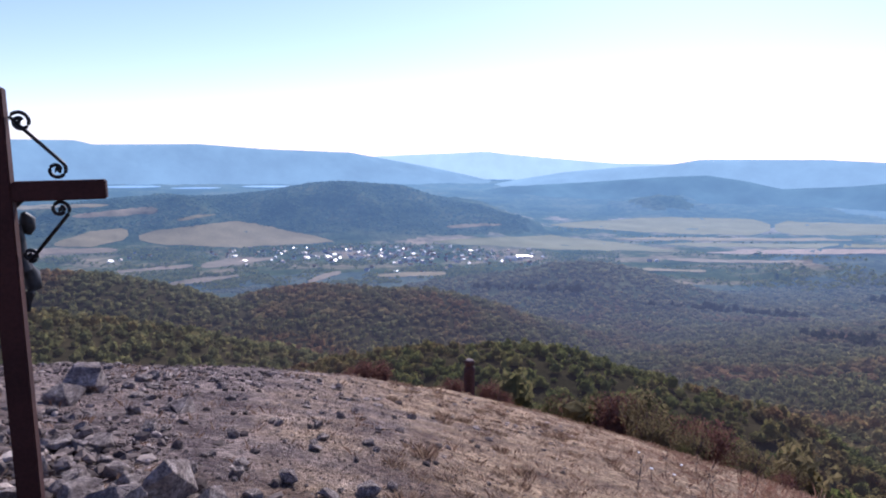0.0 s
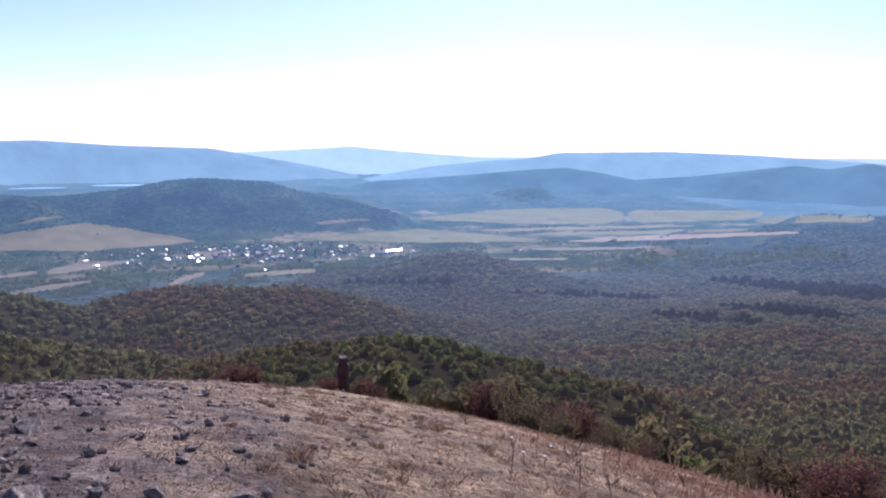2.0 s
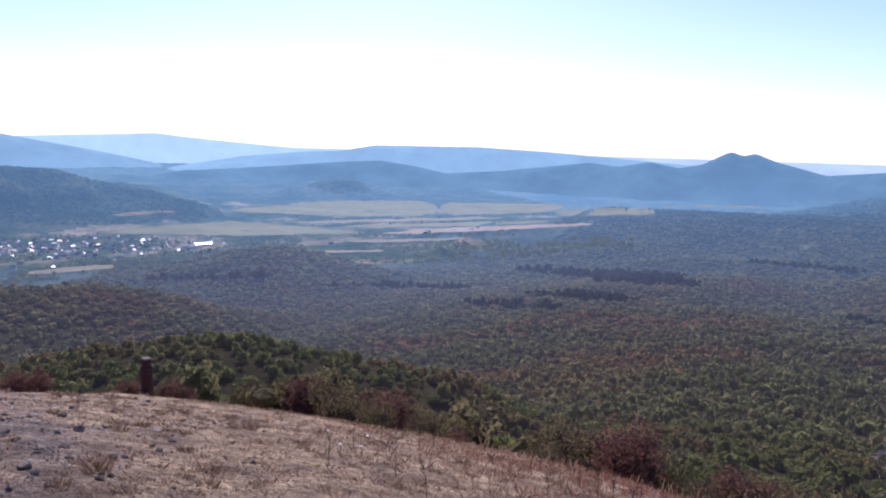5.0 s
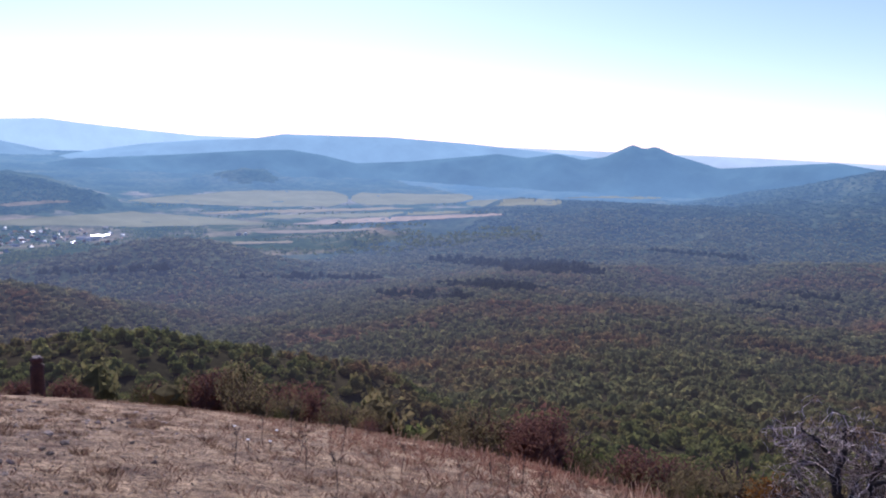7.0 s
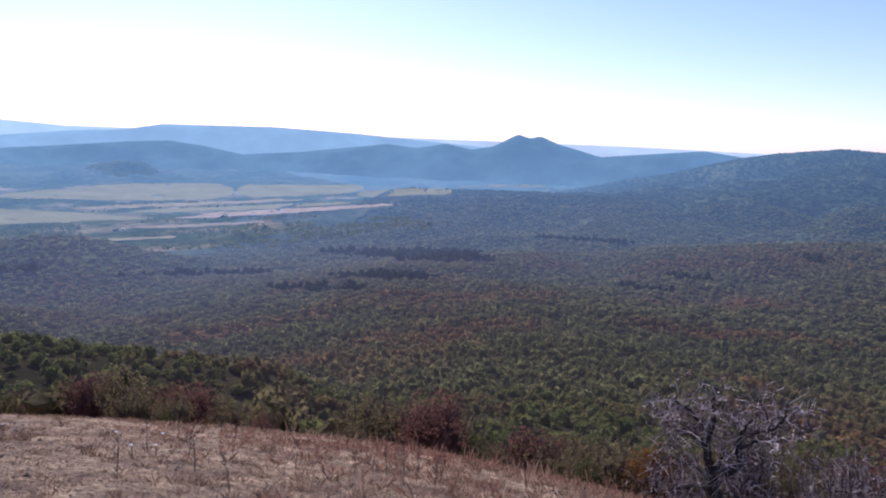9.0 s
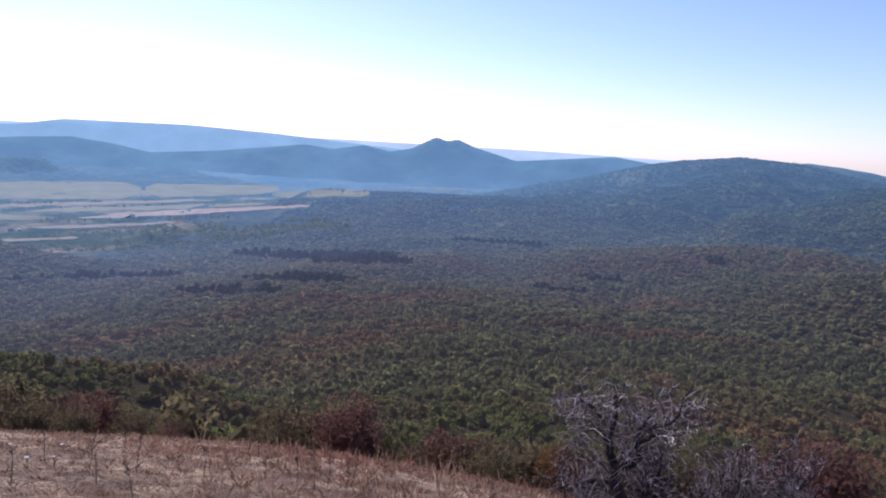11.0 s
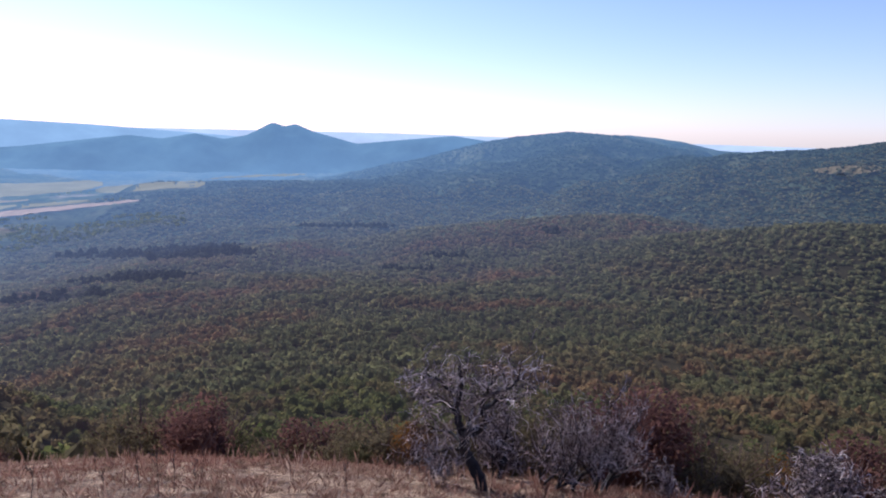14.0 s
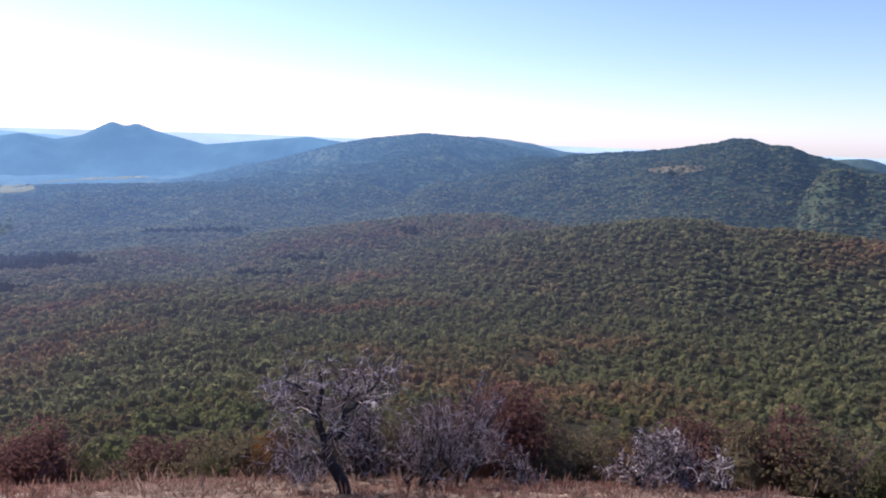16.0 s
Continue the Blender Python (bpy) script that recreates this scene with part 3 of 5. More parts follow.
# material, label, from and to (bearings), near and far borders as heights of view at both ends and the middle
FIELDS = (
    (M_stubble, "wide pale stubble field before the table hill", -22.9, -8.6, (-6.95, -7.42, -7.2), (-6.05, -5.4, -6.95)),
    (M_stubble, "pale stubble field by the village", -28.4, -23.6, (-6.95, -7.0, -6.6), (-6.6, -5.9, -5.75)),
    (M_pasture, "dry pasture strip by the village", -31, -24.4, (-7.5, -7.45, -7.5), (-6.95, -7.1, -7.15)),
    (M_pasture, "dry pasture on the ridge before the table hill", -27.2, -21.5, (-4.95, -4.9, -4.75), (-4.75, -4.4, -4.25)),
    (M_stubble, "pale field strip on the ridge", -31, -24.8, (-4.3, -4.25, -4.15), (-4.0, -3.95, -3.95)),
    (M_stubble, "small pale field at the wood's edge", -20.2, -17.4, (-5.35, -5.1, -4.95), (-5.2, -4.85, -4.85)),
    (M_green_field, "green field behind the village", -0.6, 18.4, (-7.2, -7.5, -7.3), (-6.95, -6.38, -7.15)),
    (M_green_field, "wide green field on the far side of the valley", 8.5, 24.6, (-5.65, -5.92, -5.75), (-5.5, -4.7, -4.55)),
    (M_green_field, "pale green field on the far side of the valley", 24.9, 34.5, (-5.6, -5.4, -4.95), (-4.6, -4.55, -4.35)),
    (M_stubble, "narrow bleached field strip", 13.4, 29.8, (-6.55, -6.25, -5.75), (-6.42, -6.02, -5.6)),
    (M_green_field, "dull green field strip", 17.5, 33.5, (-6.85, -6.55, -5.95), (-6.6, -6.25, -5.7)),
    (M_ploughed, "reddish bleached field strip", 20.4, 37.0, (-7.3, -6.75, -5.95), (-7.1, -6.4, -5.75)),
    (M_pasture, "narrow bleached field strip", 17.6, 27.5, (-7.98, -7.85, -7.5), (-7.75, -7.6, -7.3)),
    (M_stubble, "small bleached field strip", 15.8, 20.4, (-8.78, -8.75, -8.65), (-8.62, -8.58, -8.5)),
    (M_green_field, "dull green meadow at the valley's edge", 34, 41.5, (-5.35, -5.1, -4.9), (-4.9, -4.55, -4.4)),
    (M_green_field, "pale meadow at the foot of the hills", 41.5, 49, (-4.35, -4.1, -3.9), (-4.25, -3.92, -3.8)),
    (M_pasture, "dry meadow patch behind the village", 0.4, 4.8, (-5.95, -5.85, -5.7), (-5.8, -5.6, -5.55)),
    (M_pasture, "bare brown patch at the village edge", -18.6, -13.2, (-8.95, -8.8, -8.4), (-8.55, -8.2, -8.25)),
    (M_pasture, "bare brown patch below the village", -24.6, -19.2, (-8.98, -8.95, -8.8), (-8.8, -8.75, -8.6)),
    (M_pasture, "bare brown patch below the village", -21, -15.8, (-10.15, -10.0, -9.7), (-9.95, -9.6, -9.5)),
    (M_pasture, "bare brown patch below the village", -10.6, -8, (-10.3, -10.0, -9.6), (-10.1, -9.6, -9.4)),
    (M_stubble, "pale meadow at the village edge", -5.2, 0.4, (-9.9, -9.85, -9.75), (-9.65, -9.5, -9.45)),
    (M_stubble, "grassy clearing on the wooded hill", 86.8, 90.8, (-2.4, -2.4, -2.1), (-2.1, -1.8, -1.68)),
)


def off_fields(x, y):
    """True where no field lies."""
    a, el = np.degrees(np.arctan2(x, y)), np.degrees(np.arctan2(land(x, y)[0] - 1.65, np.hypot(x, y)))
    free = np.ones(len(x), bool)
    for _, _, a0, a1, low, high in FIELDS:
        t = (a - a0) / (a1 - a0)
        free &= ~((t > 0) & (t < 1) & (el > np.interp(t, [0, 0.5, 1], low) - 0.12) & (el < np.interp(t, [0, 0.5, 1], high)))
    return free


# ---- woods ----


def toned(stops, k):
    return [(p, tuple(v * k for v in c)) for p, c in stops]


FAR_GREENS = [(0.0, (0.064, 0.068, 0.031)), (0.4, (0.112, 0.112, 0.045)), (0.75, (0.164, 0.148, 0.06)), (1.0, (0.225, 0.185, 0.078))]
FAR_RUSTS = [(0.0, (0.1, 0.072, 0.034)), (0.4, (0.17, 0.1, 0.044)), (0.8, (0.2, 0.1, 0.05)), (1.0, (0.24, 0.16, 0.058))]
# air: how strongly each leaf material emits painted haze
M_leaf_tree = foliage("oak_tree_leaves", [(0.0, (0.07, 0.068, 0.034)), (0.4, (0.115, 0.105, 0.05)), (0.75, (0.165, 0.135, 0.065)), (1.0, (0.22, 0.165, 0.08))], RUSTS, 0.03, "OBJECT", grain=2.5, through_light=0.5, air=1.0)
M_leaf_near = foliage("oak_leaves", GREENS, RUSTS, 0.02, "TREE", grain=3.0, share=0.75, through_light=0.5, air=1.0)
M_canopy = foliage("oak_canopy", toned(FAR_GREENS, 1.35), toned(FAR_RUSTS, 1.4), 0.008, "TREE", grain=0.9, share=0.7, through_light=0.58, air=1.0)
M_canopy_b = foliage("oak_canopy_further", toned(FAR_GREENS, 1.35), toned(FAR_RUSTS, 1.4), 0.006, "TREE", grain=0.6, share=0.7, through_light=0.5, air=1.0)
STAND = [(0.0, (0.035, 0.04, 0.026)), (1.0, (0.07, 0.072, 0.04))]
M_stand = foliage("dark_strip_leaves", STAND, STAND, 0.004, "TREE", grain=0.5, share=0.5, air=0.85)
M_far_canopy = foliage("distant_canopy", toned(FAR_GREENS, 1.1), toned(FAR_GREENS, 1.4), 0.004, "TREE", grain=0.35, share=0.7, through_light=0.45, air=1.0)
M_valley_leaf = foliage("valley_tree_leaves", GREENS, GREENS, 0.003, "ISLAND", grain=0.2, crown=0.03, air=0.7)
M_bark = two_scale("dark_bark", [(0.3, (0.016, 0.012, 0.011)), (0.7, (0.045, 0.035, 0.03))], 3.0, [(0.3, (0.6, 0.6, 0.6)), (0.7, (1.2, 1.2, 1.2))], 25.0, rough=0.95)

rng = np.random.default_rng(11)


def dome(rng, base, lobes=7, depth=0.35):
    """The upper part of a lumpy crown."""
    v, f = lumpy(rng, base, lobes, depth)
    f = f[base[0][f].mean(1)[:, 2] > -0.4]
    used, packed = np.unique(f, return_inverse=True)
    return v[used], packed.reshape(-1, 3)


def leafy_crown(rng, leaves, size, core, lobes=8, squash=0.85, up=0.45, folded=True):
    """A crown of leaf clumps round a ragged inner mass, all in triangles."""
    q, qf = leaf_cloud(rng, leaves, size, lobes, squash, up)
    c, cf = dome(rng, ICO1)
    if folded:
        return joined([(q, np.concatenate([qf[:, [0, 1, 2]], qf[:, [0, 2, 3]]])), (c * core, cf)])
    return joined([(q.reshape(-1, 4, 3)[:, :3].reshape(-1, 3), np.arange(3 * leaves).reshape(-1, 3)), (c * core, cf)])


def thinned(x, y, rad):
    """Fewer trees in the folds of the land that the summit does not overlook."""
    a, r = np.degrees(np.arctan2(x, y)), np.hypot(x, y)
    k = np.clip(((a + 40) / 0.25).astype(int), 0, len(MEET_AZ) - 1)
    m = np.clip(np.searchsorted(MEET_R, r * 0.985) - 1, 0, len(MEET_R) - 1)
    el = np.degrees(np.arctan2(land(x, y)[0] + 2.2 * rad - 1.65, r))
    keep = (el > MEET_EL[k, m] - 0.08) | (rng.random(len(x)) < 0.1)
    return x[keep], y[keep], rad[keep]


def canopy(x, y, rad, mat, label, leaves, size, core=0.7, flat=0.9, lift=0.5, kinds=18, thin=True):
    """A wood's roof: a leafy crown for each tree, each with a tone of its own."""
    if thin:
        x, y, rad = thinned(x, y, rad)
    high = rad * flat * rng.uniform(0.6, 1.5, len(x))
    pos = np.stack([x, y, land(x, y)[0] + high * lift], -1)
    v, f, owner = spread(rng, [leafy_crown(rng, leaves, size, core, int(rng.integers(5, 10)), folded=leaves > 60) for _ in range(kinds)], pos, rad, high, True)
    ob = mesh_object("woods", v, f, [mat], smooth_shade=False)
    tone = np.clip(rng.random(len(x)) * 0.8 + 0.3 * (vnoise(x / 14, y / 14, 2) + 0.35), 0, 1)
    ob.data.attributes.new("tone", "FLOAT", "POINT").data.foreach_set("value", tone[owner].astype(np.float32))
    return tagged(ob, label, "woods", kind="stuff")


def sizes(n, lo, hi):
    return lo + (hi - lo) * rng.random(n) ** 1.6


def seen_from_top(x, y):
    return np.degrees(np.arctan2(x, y)), np.degrees(np.arctan2(land(x, y)[0] - 1.65, np.hypot(x, y)))


def stands(x, y):
    """Where strips of darker trees stand among the oaks: long bands across the basin, by bearing and height of view."""
    a, el = seen_from_top(x, y)
    inside = np.zeros(len(x), bool)
    for a0, a1, e0, e1 in ((31, 45.3, -10.15, -9.45), (36, 45.3, -10.4, -9.6), (58.4, 62.2, -10.35, -9.95), (32, 41, -11.85, -11.4), (27, 34.8, -12.9, -12.35), (67.6, 69.4, -8.1, -7.6),
                           (55, 59.4, -11.5, -11.15), (16, 28, -11.6, -11.25), (2, 12, -10.9, -10.5), (48, 56, -8.05, -7.8)):
        u = (a - a0) / (a1 - a0)
        half = (e1 - e0) / 2 * np.clip(1.1 - np.abs(2 * u - 1) ** 3, 0, 1) * (0.8 + 0.5 * vnoise(a / 1.3, a * 0 + a0, 2))
        inside |= (u > 0) & (u < 1) & (np.abs(el - (e0 + e1) / 2) < half)
    return inside


def fade(r, lo, hi):
    return rng.random(len(r)) < smooth(r, lo, hi)


WOOD_AREAS = (
    # from, to, square metres a tree, smallest and largest crown, leaf clumps, their size, inner mass, flatness
    (78, 135, 10, 1.1, 2.6, 110, 0.15, 0.62, 1.0, M_leaf_near, "dense green and rust oak wood on the slope"),
    (125, 220, 13, 1.2, 3.0, 62, 0.2, 0.66, 1.0, M_leaf_near, "dense oak wood further down the slope"),
    (205, 540, 17, 1.5, 3.6, 28, 0.3, 0.72, 0.95, M_canopy, "dense oak wood with autumn patches"),
    (500, 1000, 25, 1.8, 4.6, 11, 0.45, 0.8, 0.72, M_canopy_b, "oak woods on knolls and basin in slight haze"),
    (900, 1750, 62, 2.8, 6.4, 5, 0.55, 0.85, 0.55, M_far_canopy, "far oak woods on knolls and basin in bluish haze"),
)
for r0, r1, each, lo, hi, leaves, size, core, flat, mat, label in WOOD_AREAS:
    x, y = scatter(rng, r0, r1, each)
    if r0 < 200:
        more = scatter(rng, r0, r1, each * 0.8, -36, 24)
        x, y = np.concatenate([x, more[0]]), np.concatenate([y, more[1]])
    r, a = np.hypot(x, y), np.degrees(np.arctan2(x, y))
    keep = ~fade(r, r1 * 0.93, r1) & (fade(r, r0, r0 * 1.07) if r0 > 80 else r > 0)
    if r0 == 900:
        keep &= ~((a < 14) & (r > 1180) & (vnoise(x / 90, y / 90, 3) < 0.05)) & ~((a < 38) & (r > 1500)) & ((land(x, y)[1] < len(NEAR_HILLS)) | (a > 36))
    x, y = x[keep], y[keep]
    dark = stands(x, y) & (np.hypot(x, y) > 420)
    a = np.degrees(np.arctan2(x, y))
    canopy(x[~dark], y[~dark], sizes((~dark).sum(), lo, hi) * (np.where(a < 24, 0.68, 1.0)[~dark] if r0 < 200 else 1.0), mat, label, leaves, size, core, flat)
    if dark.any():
        canopy(x[dark], y[dark], sizes(dark.sum(), lo, hi), M_stand, "strips of darker trees among the oak woods", leaves, size, core, 1.05, 0.6, 8)

# woods on the hills across the basin, with blue haze painted as emission
HILL_LEAF = [(0.0, (0.03, 0.05, 0.032)), (0.5, (0.05, 0.075, 0.042)), (1.0, (0.085, 0.11, 0.055))]
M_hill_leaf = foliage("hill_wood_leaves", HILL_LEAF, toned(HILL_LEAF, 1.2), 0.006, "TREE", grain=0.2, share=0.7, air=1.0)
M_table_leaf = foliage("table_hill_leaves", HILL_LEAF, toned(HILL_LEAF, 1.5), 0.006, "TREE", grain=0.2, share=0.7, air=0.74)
for a0, a1, r0, r1, each, hill in ((70, 106, 1250, 1650, 75, None), (22, 106, 1560, 2250, 100, None), (40, 88, 2200, 2720, 140, None), (-34, 8, 2300, 2800, 120, 1)):
    x, y = scatter(rng, r0, r1, each, a0, a1)
    on = land(x, y)[1] - len(NEAR_HILLS)
    keep = on == hill if hill else (on != 1) & ((on > 1) | (np.degrees(np.arctan2(x, y)) + 5 * vnoise(x / 160, y / 160, 3) > 37 - 0.006 * (2250 - np.hypot(x, y))))
    keep &= off_fields(x, y)
    x, y = x[keep], y[keep]
    canopy(x, y, sizes(len(x), 4.0, 8.5), M_table_leaf if hill else M_hill_leaf, "woods on a hill across the basin in blue haze", 4, 0.5, 0.9, 0.3)

# trees of the slope just below the summit, one by one
tree_makers = []
for k in range(7):
    q, qf = leaf_cloud(rng, 950, 0.072, int(rng.integers(6, 11)))
    c, cf = lumpy(rng, ICO2, 7, 0.35)
    crown_v = np.concatenate([q * [2.3, 2.3, 2.2], c * [1.55, 1.55, 1.5]]) + [0, 0, 2.7]
    trunk = joined([tube([(0, 0, -0.6), (0.05, 0, 0.6), (0.1, 0.06, 1.6), (0.15, 0.1, 2.8)], [0.16, 0.13, 0.1, 0.05])]
                   + [tube([(0.1, 0.06, 1.4), (math.cos(a) * 0.6, math.sin(a) * 0.6, 2.2), (math.cos(a) * 1.2, math.sin(a) * 1.2, 2.9)], [0.07, 0.05, 0.02], 5)
                      for a in rng.uniform(0, 6.3, 4)])
    tree_makers.append(((q * [2.3, 2.3, 2.2] + [0, 0, 2.7], qf), (c * [1.1, 1.1, 1.0] + [0, 0, 2.4], cf), trunk))


def crown_object(name, cloud, core, mat, parent):
    v = np.concatenate([cloud[0], core[0]])
    me = bpy.data.meshes.new(name)
    me.from_pydata([tuple(p) for p in v], [], [tuple(q) for q in cloud[1]] + [tuple(q + len(cloud[0])) for q in core[1]])
    me.materials.append(mat)
    ob = new(name, me)
    ob.parent = parent
    return ob


protos = []
for cloud, core, trunk in tree_makers:
    t = empty("oak_tree", (0, 0, -2000), "low oak tree in green and turning leaf on the slope", "tree", "oaks below the summit")
    crown_object("crown", cloud, core, M_leaf_tree, t)
    array_part("trunk", *trunk, M_bark, t)
    protos.append(t)


def plant(protos, places, scales, rng):
    """The first of each kind is moved into place, the rest are copies."""
    used = set()
    for (x, y, z), s in zip(places, scales):
        k = int(rng.integers(0, len(protos)))
        m = pose(x, y, z, 0, 0, float(rng.uniform(0, 360)))
        if k not in used:
            used.add(k)
            protos[k].matrix_world = m
            protos[k].scale = (s, s, s * float(rng.uniform(0.9, 1.15)))
        else:
            ob = copy_thing(protos[k], m)
            ob.scale = (s, s, s * float(rng.uniform(0.9, 1.15)))


x, y = scatter(rng, 40, 72, 10, 28, 106)
z = land(x, y)[0]
plant(protos, list(zip(x, y, z - 0.3)), rng.uniform(0.5, 0.85, len(x)), rng)
x, y = scatter(rng, 46, 84, 4.2, 20, 106)
canopy(x, y, sizes(len(x), 0.8, 1.9), M_leaf_near, "low oak scrub between the first oaks", 80, 0.17, 0.62, 1.15, 0.7, thin=False)

# ---- shrubs along the brow ----
SUMAC = [(0.0, (0.1, 0.055, 0.045)), (0.4, (0.165, 0.08, 0.063)), (0.75, (0.21, 0.105, 0.08)), (1.0, (0.25, 0.16, 0.1))]
BRUSH = [(0.0, (0.11, 0.086, 0.05)), (0.5, (0.18, 0.138, 0.075)), (1.0, (0.26, 0.2, 0.1))]
M_sumac = foliage("rust_red_leaves", SUMAC, BRUSH, 0.3, "ISLAND", grain=6.0, through_light=0.5)
M_brush = foliage("olive_brush_leaves", BRUSH, SUMAC, 0.3, "ISLAND", grain=6.0, through_light=0.5)
DULL_GREENS = [(0.0, (0.06, 0.058, 0.028)), (0.4, (0.095, 0.088, 0.04)), (0.75, (0.135, 0.115, 0.055)), (1.0, (0.19, 0.145, 0.075))]
M_bush = foliage("green_bush_leaves", DULL_GREENS, BRUSH, 0.2, "ISLAND", grain=6.0, through_light=0.5)
M_stem = two_scale("reddish_stems", [(0.3, (0.1, 0.06, 0.05)), (0.7, (0.22, 0.15, 0.125))], 5.0, [(0.3, (0.7, 0.7, 0.7)), (0.7, (1.2, 1.2, 1.2))], 40.0, rough=0.95, spec=0.1)
M_amber = foliage("amber_leaves", [(0.0, (0.16, 0.07, 0.02)), (1.0, (0.26, 0.12, 0.03))], RUSTS, 0.3, "ISLAND", grain=6.0)


def shrub_proto(rng, label, mat, group, leaves=1300, size=0.04, high=1.0):
    t = empty("shrub", (0, 0, -2000), label, "shrub", group)
    q, qf = leaf_cloud(rng, leaves, size, 9, 1.0)
    c, cf = lumpy(rng, ICO2, 7, 0.4)
    crown_object("foliage", (q * [1, 1, high] + [0, 0, 0.75 * high], qf), (c * [0.55, 0.55, 0.55 * high] + [0, 0, 0.55 * high], cf), mat, t)
    stems = []
    for a in rng.uniform(0, 6.3, 20):
        d, h = rng.uniform(0.2, 1.0), rng.uniform(1.1, 1.6) * high
        stems.append(tube([(0, 0, -0.35), (math.cos(a) * d * 0.5, math.sin(a) * d * 0.5, 0.5 * h), (math.cos(a + 0.2) * d, math.sin(a + 0.2) * d, h * (1.1 - 0.3 * d))], [0.025, 0.015, 0.005], 4))
    array_part("stem", *joined(stems), M_stem, t)
    return t


rng = np.random.default_rng(23)
SHRUBS = {
    "red": [shrub_proto(rng, "rust-red leafy shrub on the grassy brow", M_sumac, "red shrubs on the brow") for _ in range(4)],
    "brown": [shrub_proto(rng, "olive-brown half-bare shrub on the grassy brow", M_brush, "brown shrubs on the brow", 1100) for _ in range(4)],
    "green": [shrub_proto(rng, "dense dark green bush on the grassy brow", M_bush, "green bushes on the brow") for _ in range(4)],
    "amber": [shrub_proto(rng, "amber-leaved shrub beside the bare tree", M_amber, "amber shrubs on the brow", 1200)],
}
places = {k: ([], []) for k in SHRUBS}
for _ in range(150):
    az = rng.uniform(8, 106)
    r = (rng.uniform(20, 30) if rng.random() < 0.85 else rng.uniform(30, 34)) + max(0, 3 - az) * 0.25
    if az < 14 and r < 24:
        continue
    if 58 < az < 74 and r < 21.5:
        continue
    u = vnoise(np.array([az / 5.0]), np.array([r / 6.0]), 2)[0] + rng.uniform(-0.6, 0.6)
    kind = "red" if u > 0.12 else ("green" if u < -0.18 else "brown")
    if (az > 60 or 18 < az < 36) and kind == "red" and rng.random() < 0.6:
        kind = "brown"
    x, y, z = spot(az, r)
    places[kind][0].append((x, y, z - 0.1))
    places[kind][1].append(rng.uniform(0.7, 1.5) * (0.9 if r < 23 else 1.2) * (0.7 if az < 45 else 1.0))
for k in range(95):
    az, r = (rng.uniform(74, 106), rng.uniform(19, 26)) if k % 5 < 3 else (rng.uniform(34, 60), rng.uniform(20, 25))
    kind = ("brown", "red", "brown", "amber", "brown", "green")[int(rng.integers(0, 6))] if az > 70 else ("red", "brown", "brown")[int(rng.integers(0, 3))]
    x, y, z = spot(az, r)
    places[kind][0].append((x, y, z - 0.1))
    places[kind][1].append(rng.uniform(0.8, 1.55))
for az, r, s in ((-6.5, 18.2, 0.5), (-5.6, 18.6, 0.55), (-4.9, 18.4, 0.45), (-7.4, 18.8, 0.4), (1.2, 19.5, 0.45), (4, 19.5, 0.5), (5.2, 19.2, 0.4)):
    places["red"][0].append(spot(az, r))
    places["red"][1].append(s)
places["amber"][0].extend([spot(57.5, 20.5), spot(91.5, 26), spot(88.6, 24.5), spot(76.2, 23.5)])
places["amber"][1].extend([0.75, 1.1, 0.8, 0.9])
for kind, az, r, s in (("red", 76.5, 16.0, 1.6), ("red", 78.3, 16.6, 1.5), ("brown", 80.5, 17.5, 1.3), ("green", 82.0, 18.5, 1.3), ("brown", 84.0, 17.0, 1.1), ("brown", 86.5, 18.5, 1.3), ("amber", 89.0, 18.8, 1.2),
                       ("red", 92.5, 18.0, 1.5), ("red", 95.0, 18.5, 1.5), ("brown", 97.0, 17.5, 1.4), ("red", 99.5, 18.0, 1.4), ("brown", 102.0, 17.5, 1.4), ("green", 54.5, 17.0, 0.55), ("brown", 56.8, 17.0, 1.1), ("brown", 64.5, 16.0, 1.2),
                       ("green", 67.0, 16.5, 1.2), ("amber", 59.3, 15.5, 0.8), ("brown", 61.5, 15.5, 0.9), ("brown", 69.0, 16.0, 1.2), ("brown", 72.0, 16.5, 1.25), ("brown", 90.5, 16.5, 0.8), ("brown", 82.5, 15.5, 0.7)):
    x, y, z = spot(az, r)
    places[kind][0].append((x, y, z - 0.1))
    places[kind][1].append(s)
for k in SHRUBS:
    plant(SHRUBS[k], *places[k], rng)

# low brushwood between the brow and the first oaks
M_brushwood = foliage("brushwood_leaves", toned(DULL_GREENS, 1.25), BRUSH, 0.12, "TREE", grain=4.0, share=0.75, through_light=0.5)
x, y = scatter(rng, 25, 52, 1.9, 0, 106)
canopy(x, y, sizes(len(x), 0.6, 1.5), M_brushwood, "olive and brown brushwood below the grassy brow", 130, 0.115, 0.62, 1.1, 0.6, 14, False)

# ---- bare trees ----
M_dead, nt, b = material("silvery_dead_twigs", 0.95, spec=0.1)
ri = nt.nodes.new("ShaderNodeNewGeometry").outputs["Random Per Island"]
# Silver-grey dead wood at random; the palest tones paint in sunlit highlights.
c = ramp(nt, ri, [(0.0, (0.05, 0.037, 0.033)), (0.42, (0.13, 0.095, 0.085)), (0.62, (0.36, 0.28, 0.25)), (1.0, (0.8, 0.69, 0.62))])
c = mix(nt, 1.0, c, ramp(nt, noise_tex(nt, 30), [(0.3, (0.6, 0.58, 0.56)), (0.7, (1.2, 1.2, 1.2))]), "MULTIPLY")
nt.links.new(c, b.inputs["Base Color"])


